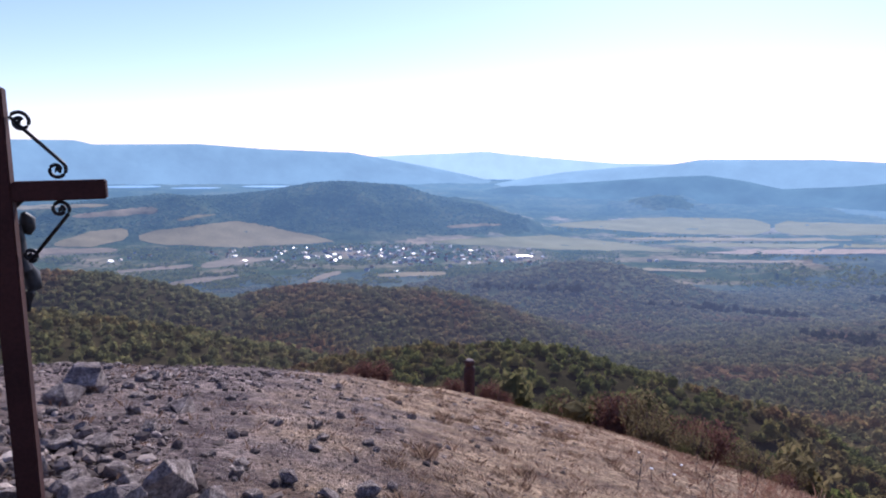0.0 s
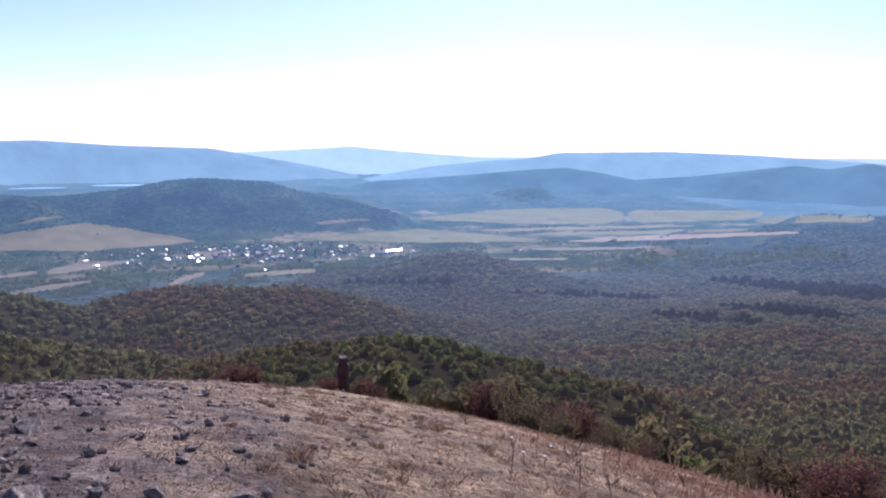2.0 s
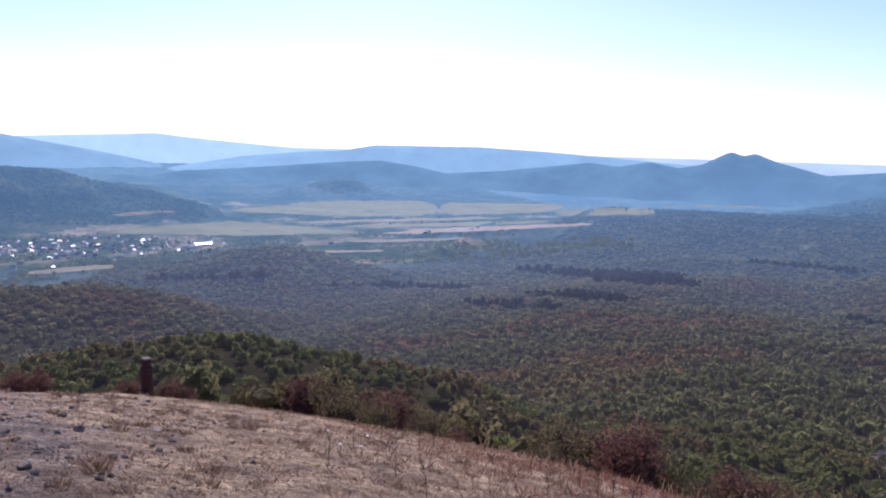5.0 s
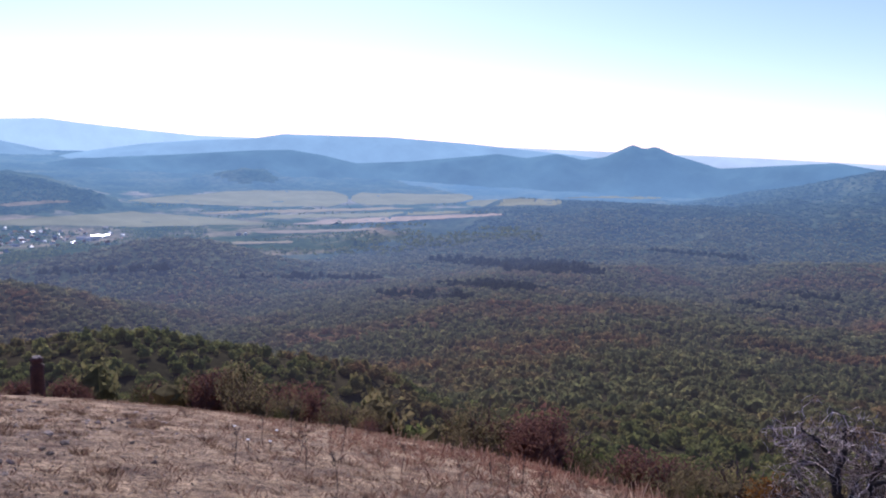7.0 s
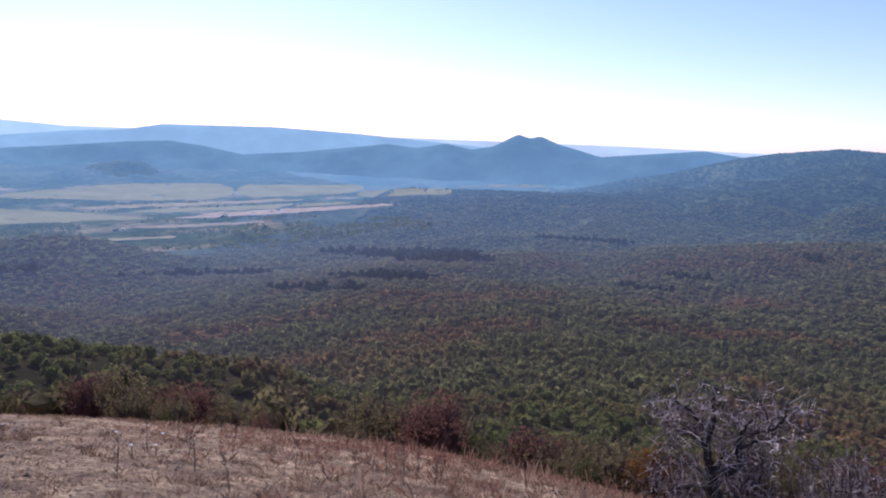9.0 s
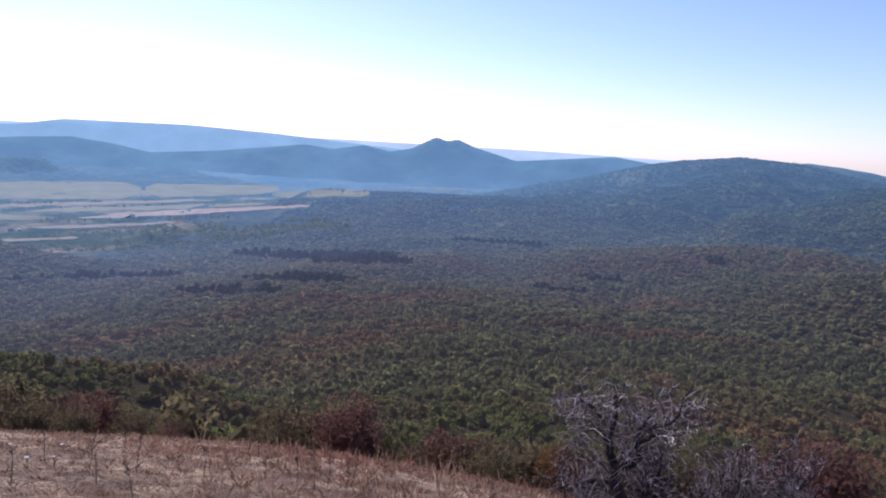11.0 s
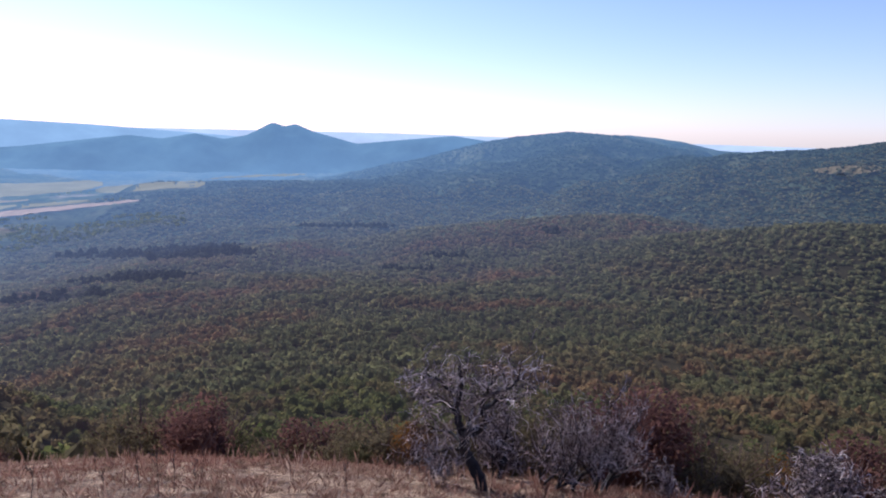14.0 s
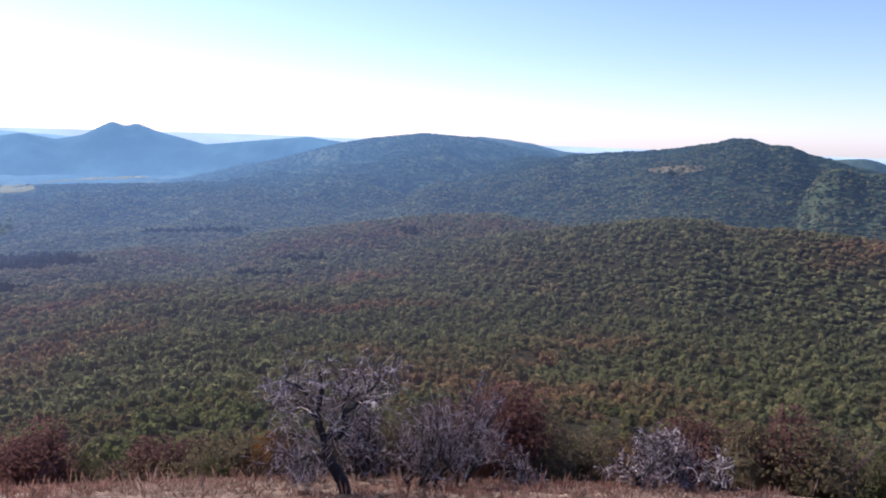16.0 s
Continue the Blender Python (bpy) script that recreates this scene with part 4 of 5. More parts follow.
def crooked_tree(rng, label, at, facing, group="bare trees on the brow"):
    """The leafless tree that leans over the brow: a bent trunk that forks low, with wide crooked limbs."""
    t = empty("bare_tree", at, label, "tree", group, -facing)
    main = (("trunk", 0.1, ((0.05, 0, -0.25), (-0.02, 0.02, 0.12), (-0.16, 0.03, 0.42), (-0.3, 0.04, 0.62), (-0.3, 0.02, 0.82), (-0.27, 0, 0.95))),
            ("limb", 0.075, ((-0.3, 0.02, 0.8), (-0.4, 0.1, 1.05), (-0.44, 0.15, 1.3), (-0.38, 0.2, 1.6), (-0.42, 0.25, 1.9))),
            ("limb", 0.07, ((-0.28, 0, 0.88), (-0.08, -0.08, 1.02), (0.05, -0.12, 1.16), (-0.06, -0.14, 1.36), (-0.02, -0.2, 1.6), (0.1, -0.25, 1.85))),
            ("limb", 0.04, ((-0.44, 0.12, 1.2), (-0.62, 0.2, 1.35), (-0.8, 0.2, 1.3), (-0.98, 0.3, 1.42))),
            ("limb", 0.035, ((-0.05, -0.13, 1.34), (0.2, 0.1, 1.45), (0.42, 0.2, 1.42), (0.65, 0.2, 1.55))),
            ("limb", 0.035, ((-0.4, 0.18, 1.5), (-0.6, -0.1, 1.66), (-0.75, -0.2, 1.85), (-0.95, -0.25, 1.92))),
            ("limb", 0.035, ((-0.03, -0.18, 1.55), (0.2, -0.3, 1.72), (0.35, -0.35, 1.8), (0.5, -0.3, 1.95))),
            ("limb", 0.03, ((-0.3, 0.04, 0.62), (-0.55, 0.1, 0.6), (-0.78, 0.1, 0.48), (-0.92, 0.15, 0.3))),
            ("limb", 0.03, ((-0.32, 0.03, 0.75), (-0.6, 0.3, 0.82), (-0.75, 0.4, 0.76), (-0.92, 0.4, 0.84))),
            ("limb", 0.03, ((-0.27, 0, 0.9), (-0.2, 0.4, 1.2), (-0.25, 0.7, 1.4), (-0.1, 0.9, 1.5))))
    fine = []

    def twig(p, d, length, r, level):
        pts, q, d = [p], np.array(p, float), np.array(d, float)
        for _ in range(4):
            d = d + rng.normal(size=3) * 0.38
            d /= np.linalg.norm(d)
            q = q + d * length / 4
            pts.append(tuple(q))
        fine.append(tube(pts, np.linspace(r, r * 0.45, 5), 4 if level == 0 else 3))
        if level < 2:
            for _ in range(5 if level == 0 else 4):
                side = rng.normal(size=3)
                twig(pts[int(rng.integers(1, 5))], d * 0.6 + side / np.linalg.norm(side), length * rng.uniform(0.45, 0.75), max(r * 0.6, 0.0042), level + 1)

    for name, r, path in main:
        knots = np.array(path)
        s = np.linspace(0, 1, len(knots))
        k = np.linspace(0, 1, 4 * len(knots))
        path = np.stack([np.interp(k, s, knots[:, c]) for c in range(3)], -1)
        path[1:-1] = (path[:-2] + 2 * path[1:-1] + path[2:]) / 4 + rng.normal(size=path[1:-1].shape) * 0.008
        array_part(name, *tube(path, np.linspace(r, r * (0.75 if name == "trunk" else 0.35), len(path)), 8), M_bark, t, "", True)
        if name == "limb":
            for _ in range(13):
                i = int(rng.integers(3, len(path)))
                side = rng.normal(size=3) + np.array([0, 0, 0.25])
                twig(tuple(path[i]), side / np.linalg.norm(side) + (path[i] - path[i - 1]) * 6, rng.uniform(0.3, 0.62), 0.0095, 0)
    array_part("twig_crown", *joined(fine), M_dead, t, "silvery bare twigs")
    return t


def bare_tree(rng, height, width, spread_, trunk_r, label, at, stems=1, twigs=5, group="bare trees on the brow"):
    """A leafless thicket: thick limbs one by one, fine twigs in another part."""
    t = empty("bare_tree", at, label, "tree", group)
    limbs, fine, roots = [], [], []

    def grow(p, d, length, r, level):
        steps = 5 if level < 2 else 4
        pts, q, dd = [p], np.array(p, float), np.array(d, float)
        for _ in range(steps):
            dd = dd + rng.normal(size=3) * (0.22 if level < 2 else 0.34) + np.array([0, 0, 0.05 if level < 2 else 0.0])
            dd /= np.linalg.norm(dd)
            q = q + dd * length / steps
            pts.append(tuple(q))
        radii = np.linspace(r, r * 0.5, steps + 1)
        (limbs if level < 2 else fine).append(tube(pts, radii, 6 if level < 2 else 3))
        if level >= 4:
            return
        n = [4 if stems == 1 else 5, 5, twigs, 3][level]
        for _ in range(n):
            k = int(rng.integers(steps - 1 if level == 0 and stems == 1 else max(1, steps - 3), steps + 1))
            side = rng.normal(size=3)
            side[2] = abs(side[2]) * 0.5 + 0.05 if level < 3 else side[2]
            nd = dd * 0.5 + side / np.linalg.norm(side) * (1.0 if level else 1.0)
            nd[:2] *= spread_
            grow(pts[k], nd / np.linalg.norm(nd), length * rng.uniform(0.5, 0.8), max(radii[k] * (0.7 if level == 0 else 0.55), 0.0042 if level > 1 else 0.012), level + 1)

    for s in range(stems):
        roots.append(len(limbs))
        a = rng.uniform(0, 6.3)
        lean = 0.15 if stems == 1 else 0.55
        grow((0.15 * s * math.cos(a), 0.15 * s * math.sin(a), -0.15), np.array([lean * math.cos(a), lean * math.sin(a), 1.0]), height * (0.36 if stems == 1 else 0.34), trunk_r, 0)
    bones, limbs, fine = limbs, joined(limbs), joined(fine)
    everything = np.concatenate([limbs[0], fine[0]])
    fit = np.array([width / np.ptp(everything[:, 0]), width / np.ptp(everything[:, 1]), height / everything[:, 2].max()])
    fine = fine[0] * fit, fine[1]
    for k, (v, f) in enumerate(bones):
        array_part("trunk" if k in roots else "limb", v * fit, f, M_bark, t, "", True)
    array_part("twig_crown", *fine, M_dead, t, "silvery bare twigs")
    return t


crooked_tree(np.random.default_rng(4), "crooked leafless tree with dark trunk and silvery twigs", spot(65.2, 10.3), 65.2)
THICKET = "leafless many-stemmed silvery thicket beside the bare tree"
LOW = "low leafless pinkish-grey thicket on the slope"
bare_tree(np.random.default_rng(8), 2.45, 1.8, 1.3, 0.05, THICKET, spot(70.6, 12.0), 4)
bare_tree(np.random.default_rng(9), 2.4, 1.9, 1.3, 0.05, THICKET, spot(74.6, 12.6), 4)
bare_tree(np.random.default_rng(12), 1.5, 1.6, 1.3, 0.045, LOW, spot(66.2, 13.2), 3)
bare_tree(np.random.default_rng(10), 1.4, 2.1, 1.4, 0.045, LOW, spot(88.5, 13.4), 4)
bare_tree(np.random.default_rng(13), 1.2, 1.8, 1.4, 0.045, LOW, spot(92.5, 13.8), 3)
bare_tree(np.random.default_rng(14), 0.9, 1.2, 1.3, 0.035, LOW, spot(79.5, 13.0), 3)
bare_tree(np.random.default_rng(15), 0.7, 1.1, 1.3, 0.03, LOW, spot(60.5, 12.6), 3)

# ---- dry grass ----
M_grass, nt, b = material("dry_grass", 0.8, spec=0.2)
ri = nt.nodes.new("ShaderNodeNewGeometry").outputs["Random Per Island"]
gc = ramp(nt, ri, [(0.0, (0.13, 0.072, 0.05)), (0.35, (0.23, 0.14, 0.095)), (0.7, (0.32, 0.21, 0.145)), (1.0, (0.46, 0.34, 0.245))])
gp = noise_tex(nt, 0.25, 4)
gx, east = nt.nodes.new("ShaderNodeSeparateXYZ"), nt.nodes.new("ShaderNodeMapRange")
nt.links.new(nt.nodes.new("ShaderNodeTexCoord").outputs["Object"], gx.inputs[0])
nt.links.new(gx.outputs["X"], east.inputs["Value"])
east.inputs["From Min"].default_value, east.inputs["From Max"].default_value, east.inputs["To Min"].default_value = 1.0, 8.0, 0.25
reddish = mix(nt, 1.0, ramp(nt, gp, [(0.36, (0.15, 0.15, 0.15)), (0.6, (0.9, 0.9, 0.9))]), east.outputs[0], "MULTIPLY")
gc = mix(nt, reddish, gc, ramp(nt, ri, [(0.0, (0.14, 0.06, 0.042)), (0.6, (0.25, 0.12, 0.083)), (1.0, (0.36, 0.2, 0.138))]))
nt.links.new(gc, b.inputs["Base Color"])
translucent(nt, b, gc, 0.45)

M_tuft, nt, b = material("grass_tuft", 0.85, spec=0.2)
ri = nt.nodes.new("ShaderNodeNewGeometry").outputs["Random Per Island"]
gc = ramp(nt, ri, [(0.0, (0.1, 0.06, 0.042)), (0.5, (0.2, 0.125, 0.085)), (1.0, (0.4, 0.28, 0.185))])
nt.links.new(gc, b.inputs["Base Color"])
translucent(nt, b, gc, 0.4)


def blades(rng, x, y, height, lean, per, wide=0.06, thin=1.0):
    """Thin bent blades round each place, each of three triangles' outline."""
    n = len(x) * per
    x, y, h = np.repeat(x, per), np.repeat(y, per), np.repeat(height, per) * rng.uniform(0.5, 1.2, len(x) * per)
    a = rng.uniform(0, 2 * np.pi, n)
    s = rng.uniform(0, 1, n) ** 0.7 * wide
    x, y = x + np.cos(a) * s, y + np.sin(a) * s
    z = land(x, y)[0] - 0.01
    b0 = np.stack([x, y, z], -1)
    a = a + rng.normal(size=n)
    out = np.stack([np.cos(a), np.sin(a), np.zeros(n)], -1) * (lean * h * rng.uniform(0.2, 1, n))[:, None]
    w = rng.uniform(0, 2 * np.pi, n)
    side = np.stack([np.cos(w), np.sin(w), np.zeros(n)], -1) * thin * rng.uniform(0.0018, 0.0042, n)[:, None]
    up = np.zeros((n, 3))
    up[:, 2] = h
    v = np.stack([b0 - side, b0 + side, b0 + out * 0.35 + up * 0.6 + side * 0.8, b0 + out + up], 1)
    return v.reshape(-1, 3), np.arange(4 * n).reshape(-1, 4)


rng = np.random.default_rng(31)
x, y = scatter(rng, 2.6, 23, 0.03, -34, 100)
az, r = np.degrees(np.arctan2(x, y)), np.hypot(x, y)
thick = smooth(az, -12, 16) * 0.75 + 0.12 + 0.9 * vnoise(x / 1.3, y / 1.3, 3)
keep = rng.random(len(x)) < np.clip(thick, 0.04, 1)
x, y, az = x[keep], y[keep], az[keep]
v, f = blades(rng, x, y, 0.035 + 0.09 * smooth(az, 5, 40) * rng.random(len(x)) + 0.05 * rng.random(len(x)) ** 3, 1.1, 7)
tagged(mesh_object("dry_grass", v, f, [M_grass], smooth_shade=False), "short bleached dry grass on the stony summit", "grass", kind="stuff")
x, y = scatter(rng, 2.8, 18, 0.1, -4, 98)
keep = rng.random(len(x)) < 0.45 + 0.6 * vnoise(x / 1.7 + 40, y / 1.7, 3)
x, y = x[keep], y[keep]
v, f = blades(rng, x, y, 0.035 + 0.07 * rng.random(len(x)) ** 2, 0.9, 60, 0.09, 0.8)
tagged(mesh_object("grass_tufts", v, f, [M_tuft], smooth_shade=False), "straw-coloured grass tufts on the stony slope", "grass", kind="stuff")
x, y = scatter(rng, 3.2, 22, 0.5, 8, 100)
v, f = blades(rng, x, y, rng.uniform(0.15, 0.38, len(x)) * smooth(np.degrees(np.arctan2(x, y)), 4, 40), 0.35, 6, 0.06, 0.5)
x, y = x[::3], y[::3]
x2, y2 = x + rng.normal(size=len(x)) * 0.5, y + rng.normal(size=len(x)) * 0.5
v, f = joined([(v, f), blades(rng, x2, y2, rng.uniform(0.25, 0.48, len(x2)) * smooth(np.degrees(np.arctan2(x2, y2)), 0, 40), 0.3, 2, 0.03, 0.45)])
tagged(mesh_object("tall_grass", v, f, [M_grass], smooth_shade=False), "tall thin reddish dry grass stalks on the slope", "grass", kind="stuff")

# ---- dead weeds and pale flowers on the slope ----
M_weed = two_scale("dead_weed_stalk", [(0.3, (0.06, 0.04, 0.032)), (0.7, (0.13, 0.09, 0.07))], 8.0, [(0.3, (0.7, 0.7, 0.7)), (0.7, (1.2, 1.2, 1.2))], 60.0, rough=0.9)
M_petal = two_scale("white_petals", [(0.3, (0.7, 0.7, 0.68)), (0.7, (0.85, 0.85, 0.84))], 30.0, [(0.3, (0.92, 0.92, 0.92)), (0.7, (1.05, 1.05, 1.05))], 200.0, rough=0.7)


def weed(rng, at, high):
    t = empty("weed", at, "dead brown weed stalk standing in dry grass", "weed", "dead weeds on the slope")
    lean = rng.normal(size=2) * 0.08 * high
    top = np.array([lean[0], lean[1], high])
    array_part("stem", *tube([(0, 0, -0.05), tuple(top * 0.5 + [0.01, 0, 0]), tuple(top)], [0.006, 0.0045, 0.002], 4), M_weed, t)
    for _ in range(5):
        k = rng.uniform(0.45, 1.0)
        d = rng.normal(size=3) * 0.09 * high
        d[2] = abs(d[2]) + 0.04
        p = top * k
        array_part("seed_head", *tube([tuple(p), tuple(p + d * 0.6), tuple(p + d)], [0.003, 0.004, 0.007], 4), M_weed, t)
    return t


def flower(at, rng):
    t = empty("wild_flower", (*at[:2], at[2]), "small white wild flower in dry grass", "flower", "white flowers in the grass")
    array_part("stem", *tube([(0, 0, -0.02), (0.004, 0, 0.07), (0, 0, 0.14)], [0.003, 0.003, 0.002], 4), M_weed, t)
    petals = []
    for a in np.linspace(0, 2 * np.pi, 7)[:-1]:
        c, s = math.cos(a), math.sin(a)
        petals.append((np.array([(0, 0, 0.14), (0.014 * c - 0.006 * s, 0.014 * s + 0.006 * c, 0.15), (0.026 * c, 0.026 * s, 0.147), (0.014 * c + 0.006 * s, 0.014 * s - 0.006 * c, 0.15)]), np.array([(0, 1, 2, 3)])))
        array_part("petal", *petals[-1], M_petal, t, "white petal")
    return t


rng = np.random.default_rng(37)
for az, r, high in ((16.2, 7.5, 0.36), (21.9, 7.7, 0.45), (24.6, 6.7, 0.41), (18.3, 9.7, 0.39), (23.8, 11.4, 0.37), (37.3, 8.4, 0.48), (38.7, 8.1, 0.47), (39.8, 8.5, 0.45), (34.6, 8.6, 0.28), (41.4, 8.4, 0.43)):
    weed(rng, spot(az, r), high)
for az, r in ((19.3, 10.4), (17.1, 8.7), (19.3, 8.9), (16.2, 10.2)):
    for _ in range(2):
        flower(spot(az + rng.normal() * 0.15, r + rng.normal() * 0.05), rng)
for _ in range(26):
    weed(rng, spot(rng.uniform(20, 95), rng.uniform(3.6, 15)), rng.uniform(0.25, 0.55))

# ---- stones ----
M_rock = two_scale("grey_andesite", [(0.3, (0.15, 0.115, 0.102)), (0.5, (0.29, 0.23, 0.2)), (0.7, (0.52, 0.43, 0.37))], 2.6,
                   [(0.35, (0.55, 0.55, 0.55)), (0.62, (1.2, 1.18, 1.15))], 11.0, bumps=(0.8, 0.05), rough=0.95, spec=0.2)
M_chips, nt, b = material("loose_andesite_chips", 0.95, spec=0.15)
ri = nt.nodes.new("ShaderNodeNewGeometry").outputs["Random Per Island"]
c = ramp(nt, ri, [(0.0, (0.075, 0.056, 0.049)), (0.5, (0.16, 0.122, 0.104)), (0.85, (0.3, 0.235, 0.2)), (1.0, (0.46, 0.375, 0.32))])
nt.links.new(mix(nt, 1.0, c, ramp(nt, noise_tex(nt, 30, 5), [(0.3, (0.65, 0.65, 0.65)), (0.7, (1.2, 1.18, 1.15))]), "MULTIPLY"), b.inputs["Base Color"])


def rock_mesh(rng, points=26, flat=0.75):
    """An angular block: the hull of scattered points, its edges worn."""
    bm = bmesh.new()
    for p in rng.normal(size=(points, 3)):
        p = p / np.linalg.norm(p) * rng.uniform(0.75, 1.0)
        bm.verts.new((p[0], p[1], p[2] * flat))
    res = bmesh.ops.convex_hull(bm, input=bm.verts)
    bmesh.ops.delete(bm, geom=[g for g in res["geom_interior"] if isinstance(g, bmesh.types.BMVert)], context="VERTS")
    bmesh.ops.dissolve_limit(bm, angle_limit=radians(9), verts=bm.verts, edges=bm.edges)
    bmesh.ops.bevel(bm, geom=bm.edges[:], offset=0.014, segments=1, affect="EDGES")
    bmesh.ops.triangulate(bm, faces=bm.faces)
    me = bpy.data.meshes.new("rock")
    bm.to_mesh(me)
    bm.free()
    me.materials.append(M_rock)
    return me


rng = np.random.default_rng(41)
ROCKS = [rock_mesh(rng, int(rng.integers(10, 19)), rng.uniform(0.65, 1.0)) for _ in range(12)]


def chip(rng):
    """A sharp-edged stone of a few faces."""
    v, f = ICO1
    return v * rng.uniform(0.55, 1.25, (len(v), 1)) * rng.uniform(0.6, 1.2, 3), f


def near_spot(az, el):
    a, r = radians(az), np.geomspace(2.0, 24, 4000)
    z = land(r * math.sin(a), r * math.cos(a))[0]
    k = int(np.argmax(np.degrees(np.arctan2(z - 1.65, r)) >= el))
    return r[k] * math.sin(a), r[k] * math.cos(a), float(z[k]), float(r[k])


def rock(at, size, k, label, turn, tilt=0.0, tall=1.0, sink=0.25):
    ob = new("rock", ROCKS[k % len(ROCKS)])
    ob.matrix_world = pose(at[0], at[1], at[2] + size * tall * (0.5 - sink), tilt, 0, turn)
    ob.scale = (size * 0.55, size * 0.5, size * 0.6 * tall)
    return tagged(ob, label, "rock", "rocks on the summit")


# bearing, height of view, size in metres, tallness
for k, (az, el, size, tall) in enumerate((
        (-27.0, -17.2, 0.47, 0.85), (-28.4, -17.8, 0.36, 0.6), (-21.3, -25.6, 0.40, 0.95), (-12.5, -25.2, 0.16, 1.0), (-20.0, -19.4, 0.36, 0.7),
        (-29.0, -20.8, 0.22, 0.8), (-30.5, -22.5, 0.2, 1.0), (-16.6, -21.6, 0.12, 1.0), (-10.2, -23.0, 0.14, 0.7), (-26.3, -21.3, 0.2, 0.9), (-13.1, -21.0, 0.14, 0.7),
        (-24.0, -17.3, 0.2, 0.6), (-23.0, -16.9, 0.25, 0.5), (-22.3, -16.8, 0.2, 0.7), (-21.4, -16.9, 0.22, 0.5), (-20.7, -16.8, 0.14, 0.6), (-22.8, -17.4, 0.16, 0.6), (-23.4, -18.0, 0.18, 0.6), (-21.9, -17.6, 0.12, 0.7), (-25.5, -26.8, 0.34, 1.0), (-22.6, -20.2, 0.16, 0.7), (-5.8, -26.4, 0.2, 0.8), (-9.0, -26.6, 0.18, 0.7),
        (-23.8, -25.2, 0.26, 0.9), (-27.8, -25.6, 0.3, 0.9), (-18.2, -26.6, 0.22, 0.8), (-16.9, -17.3, 0.1, 0.6), (-15.6, -17.0, 0.12, 0.5), (-10.8, -19.8, 0.16, 0.5))):
    x, y, z, r = near_spot(az, el)
    rock((x, y, z), size, k, "large weathered grey andesite block on the stony ground" if size > 0.3 else "grey angular andesite stone on bare ground", 47.0 * k, 8 * math.sin(k), tall)
for k in range(190):
    az, r = rng.uniform(-34, -6) if k % 5 else rng.uniform(-10, 8), rng.uniform(2.9, 10.5)
    if rng.random() < smooth(az, -24, 2) * 0.6:
        continue
    rock(spot(az, r), 0.04 + 0.12 * rng.random() ** 2, int(rng.integers(0, 12)), "grey angular andesite stone on bare ground", rng.uniform(0, 360), rng.uniform(-20, 20), rng.uniform(0.5, 1.0))
for k in range(130):
    az, r = rng.uniform(-36, -17), 2.6 + 2.4 * rng.random() ** 1.4
    if rng.random() > smooth(-az - 2.5 * (r - 2.6), 17, 24):
        continue
    rock(spot(az, r), 0.07 + 0.16 * rng.random() ** 2, int(rng.integers(0, 12)), "grey angular andesite stone in the rubble by the cross", rng.uniform(0, 360), rng.uniform(-25, 25), rng.uniform(0.6, 1.0))
x, y = scatter(rng, 2.4, 14, 0.007, -36, 12)
az = np.degrees(np.arctan2(x, y))
keep = rng.random(len(x)) < (1 - 0.82 * smooth(az, -27, -4)) * (0.55 + 0.8 * vnoise(x / 0.8, y / 0.8, 2))
x, y = x[keep], y[keep]
rad = 0.008 + 0.05 * rng.random(len(x)) ** 4 + 0.025 * rng.random(len(x)) ** 2 * smooth(-az[keep], 20, 29)
pos = np.stack([x, y, land(x, y)[0] + rad * 0.2], -1)
v, f = spread(rng, [chip(rng) for _ in range(14)], pos, rad, rad * 0.7)
x2, y2 = scatter(rng, 2.3, 6.0, 0.0022, -37, -12)
keep = rng.random(len(x2)) < smooth(-np.degrees(np.arctan2(x2, y2)) + 8 * vnoise(x2 * 1.5, y2 * 1.5, 3) - 3.2 * (np.hypot(x2, y2) - 3), 14, 27)
x2, y2 = x2[keep], y2[keep]
rad = 0.012 + 0.06 * rng.random(len(x2)) ** 3
v2, f2 = spread(rng, [chip(rng) for _ in range(14)], np.stack([x2, y2, land(x2, y2)[0] + rad * 0.4], -1), rad, rad * 0.75)
v, f = joined([(v, f), (v2, f2)])
tagged(mesh_object("gravel", v, f, [M_chips], smooth_shade=False), "loose grey gravel and small stones on the summit", "gravel", kind="stuff")

x, y = scatter(rng, 2.6, 12, 0.0035, -30, 45)
keep = rng.random(len(x)) < 0.75 - 0.6 * smooth(np.degrees(np.arctan2(x, y)), 0, 40)
x, y = x[keep], y[keep]
rad = 0.005 + 0.011 * rng.random(len(x)) ** 2
tetra = (np.array([(1, 0, 0), (-0.5, 0.85, 0.1), (-0.5, -0.85, 0), (0.1, 0, 0.9)]), np.array([(0, 1, 3), (1, 2, 3), (2, 0, 3)]))
v, f = spread(rng, [tetra], np.stack([x, y, land(x, y)[0]], -1), rad, rad)
tagged(mesh_object("pebbles", v, f, [M_chips], smooth_shade=False), "tiny sharp stone chips strewn over the dusty ground", "gravel", kind="stuff")

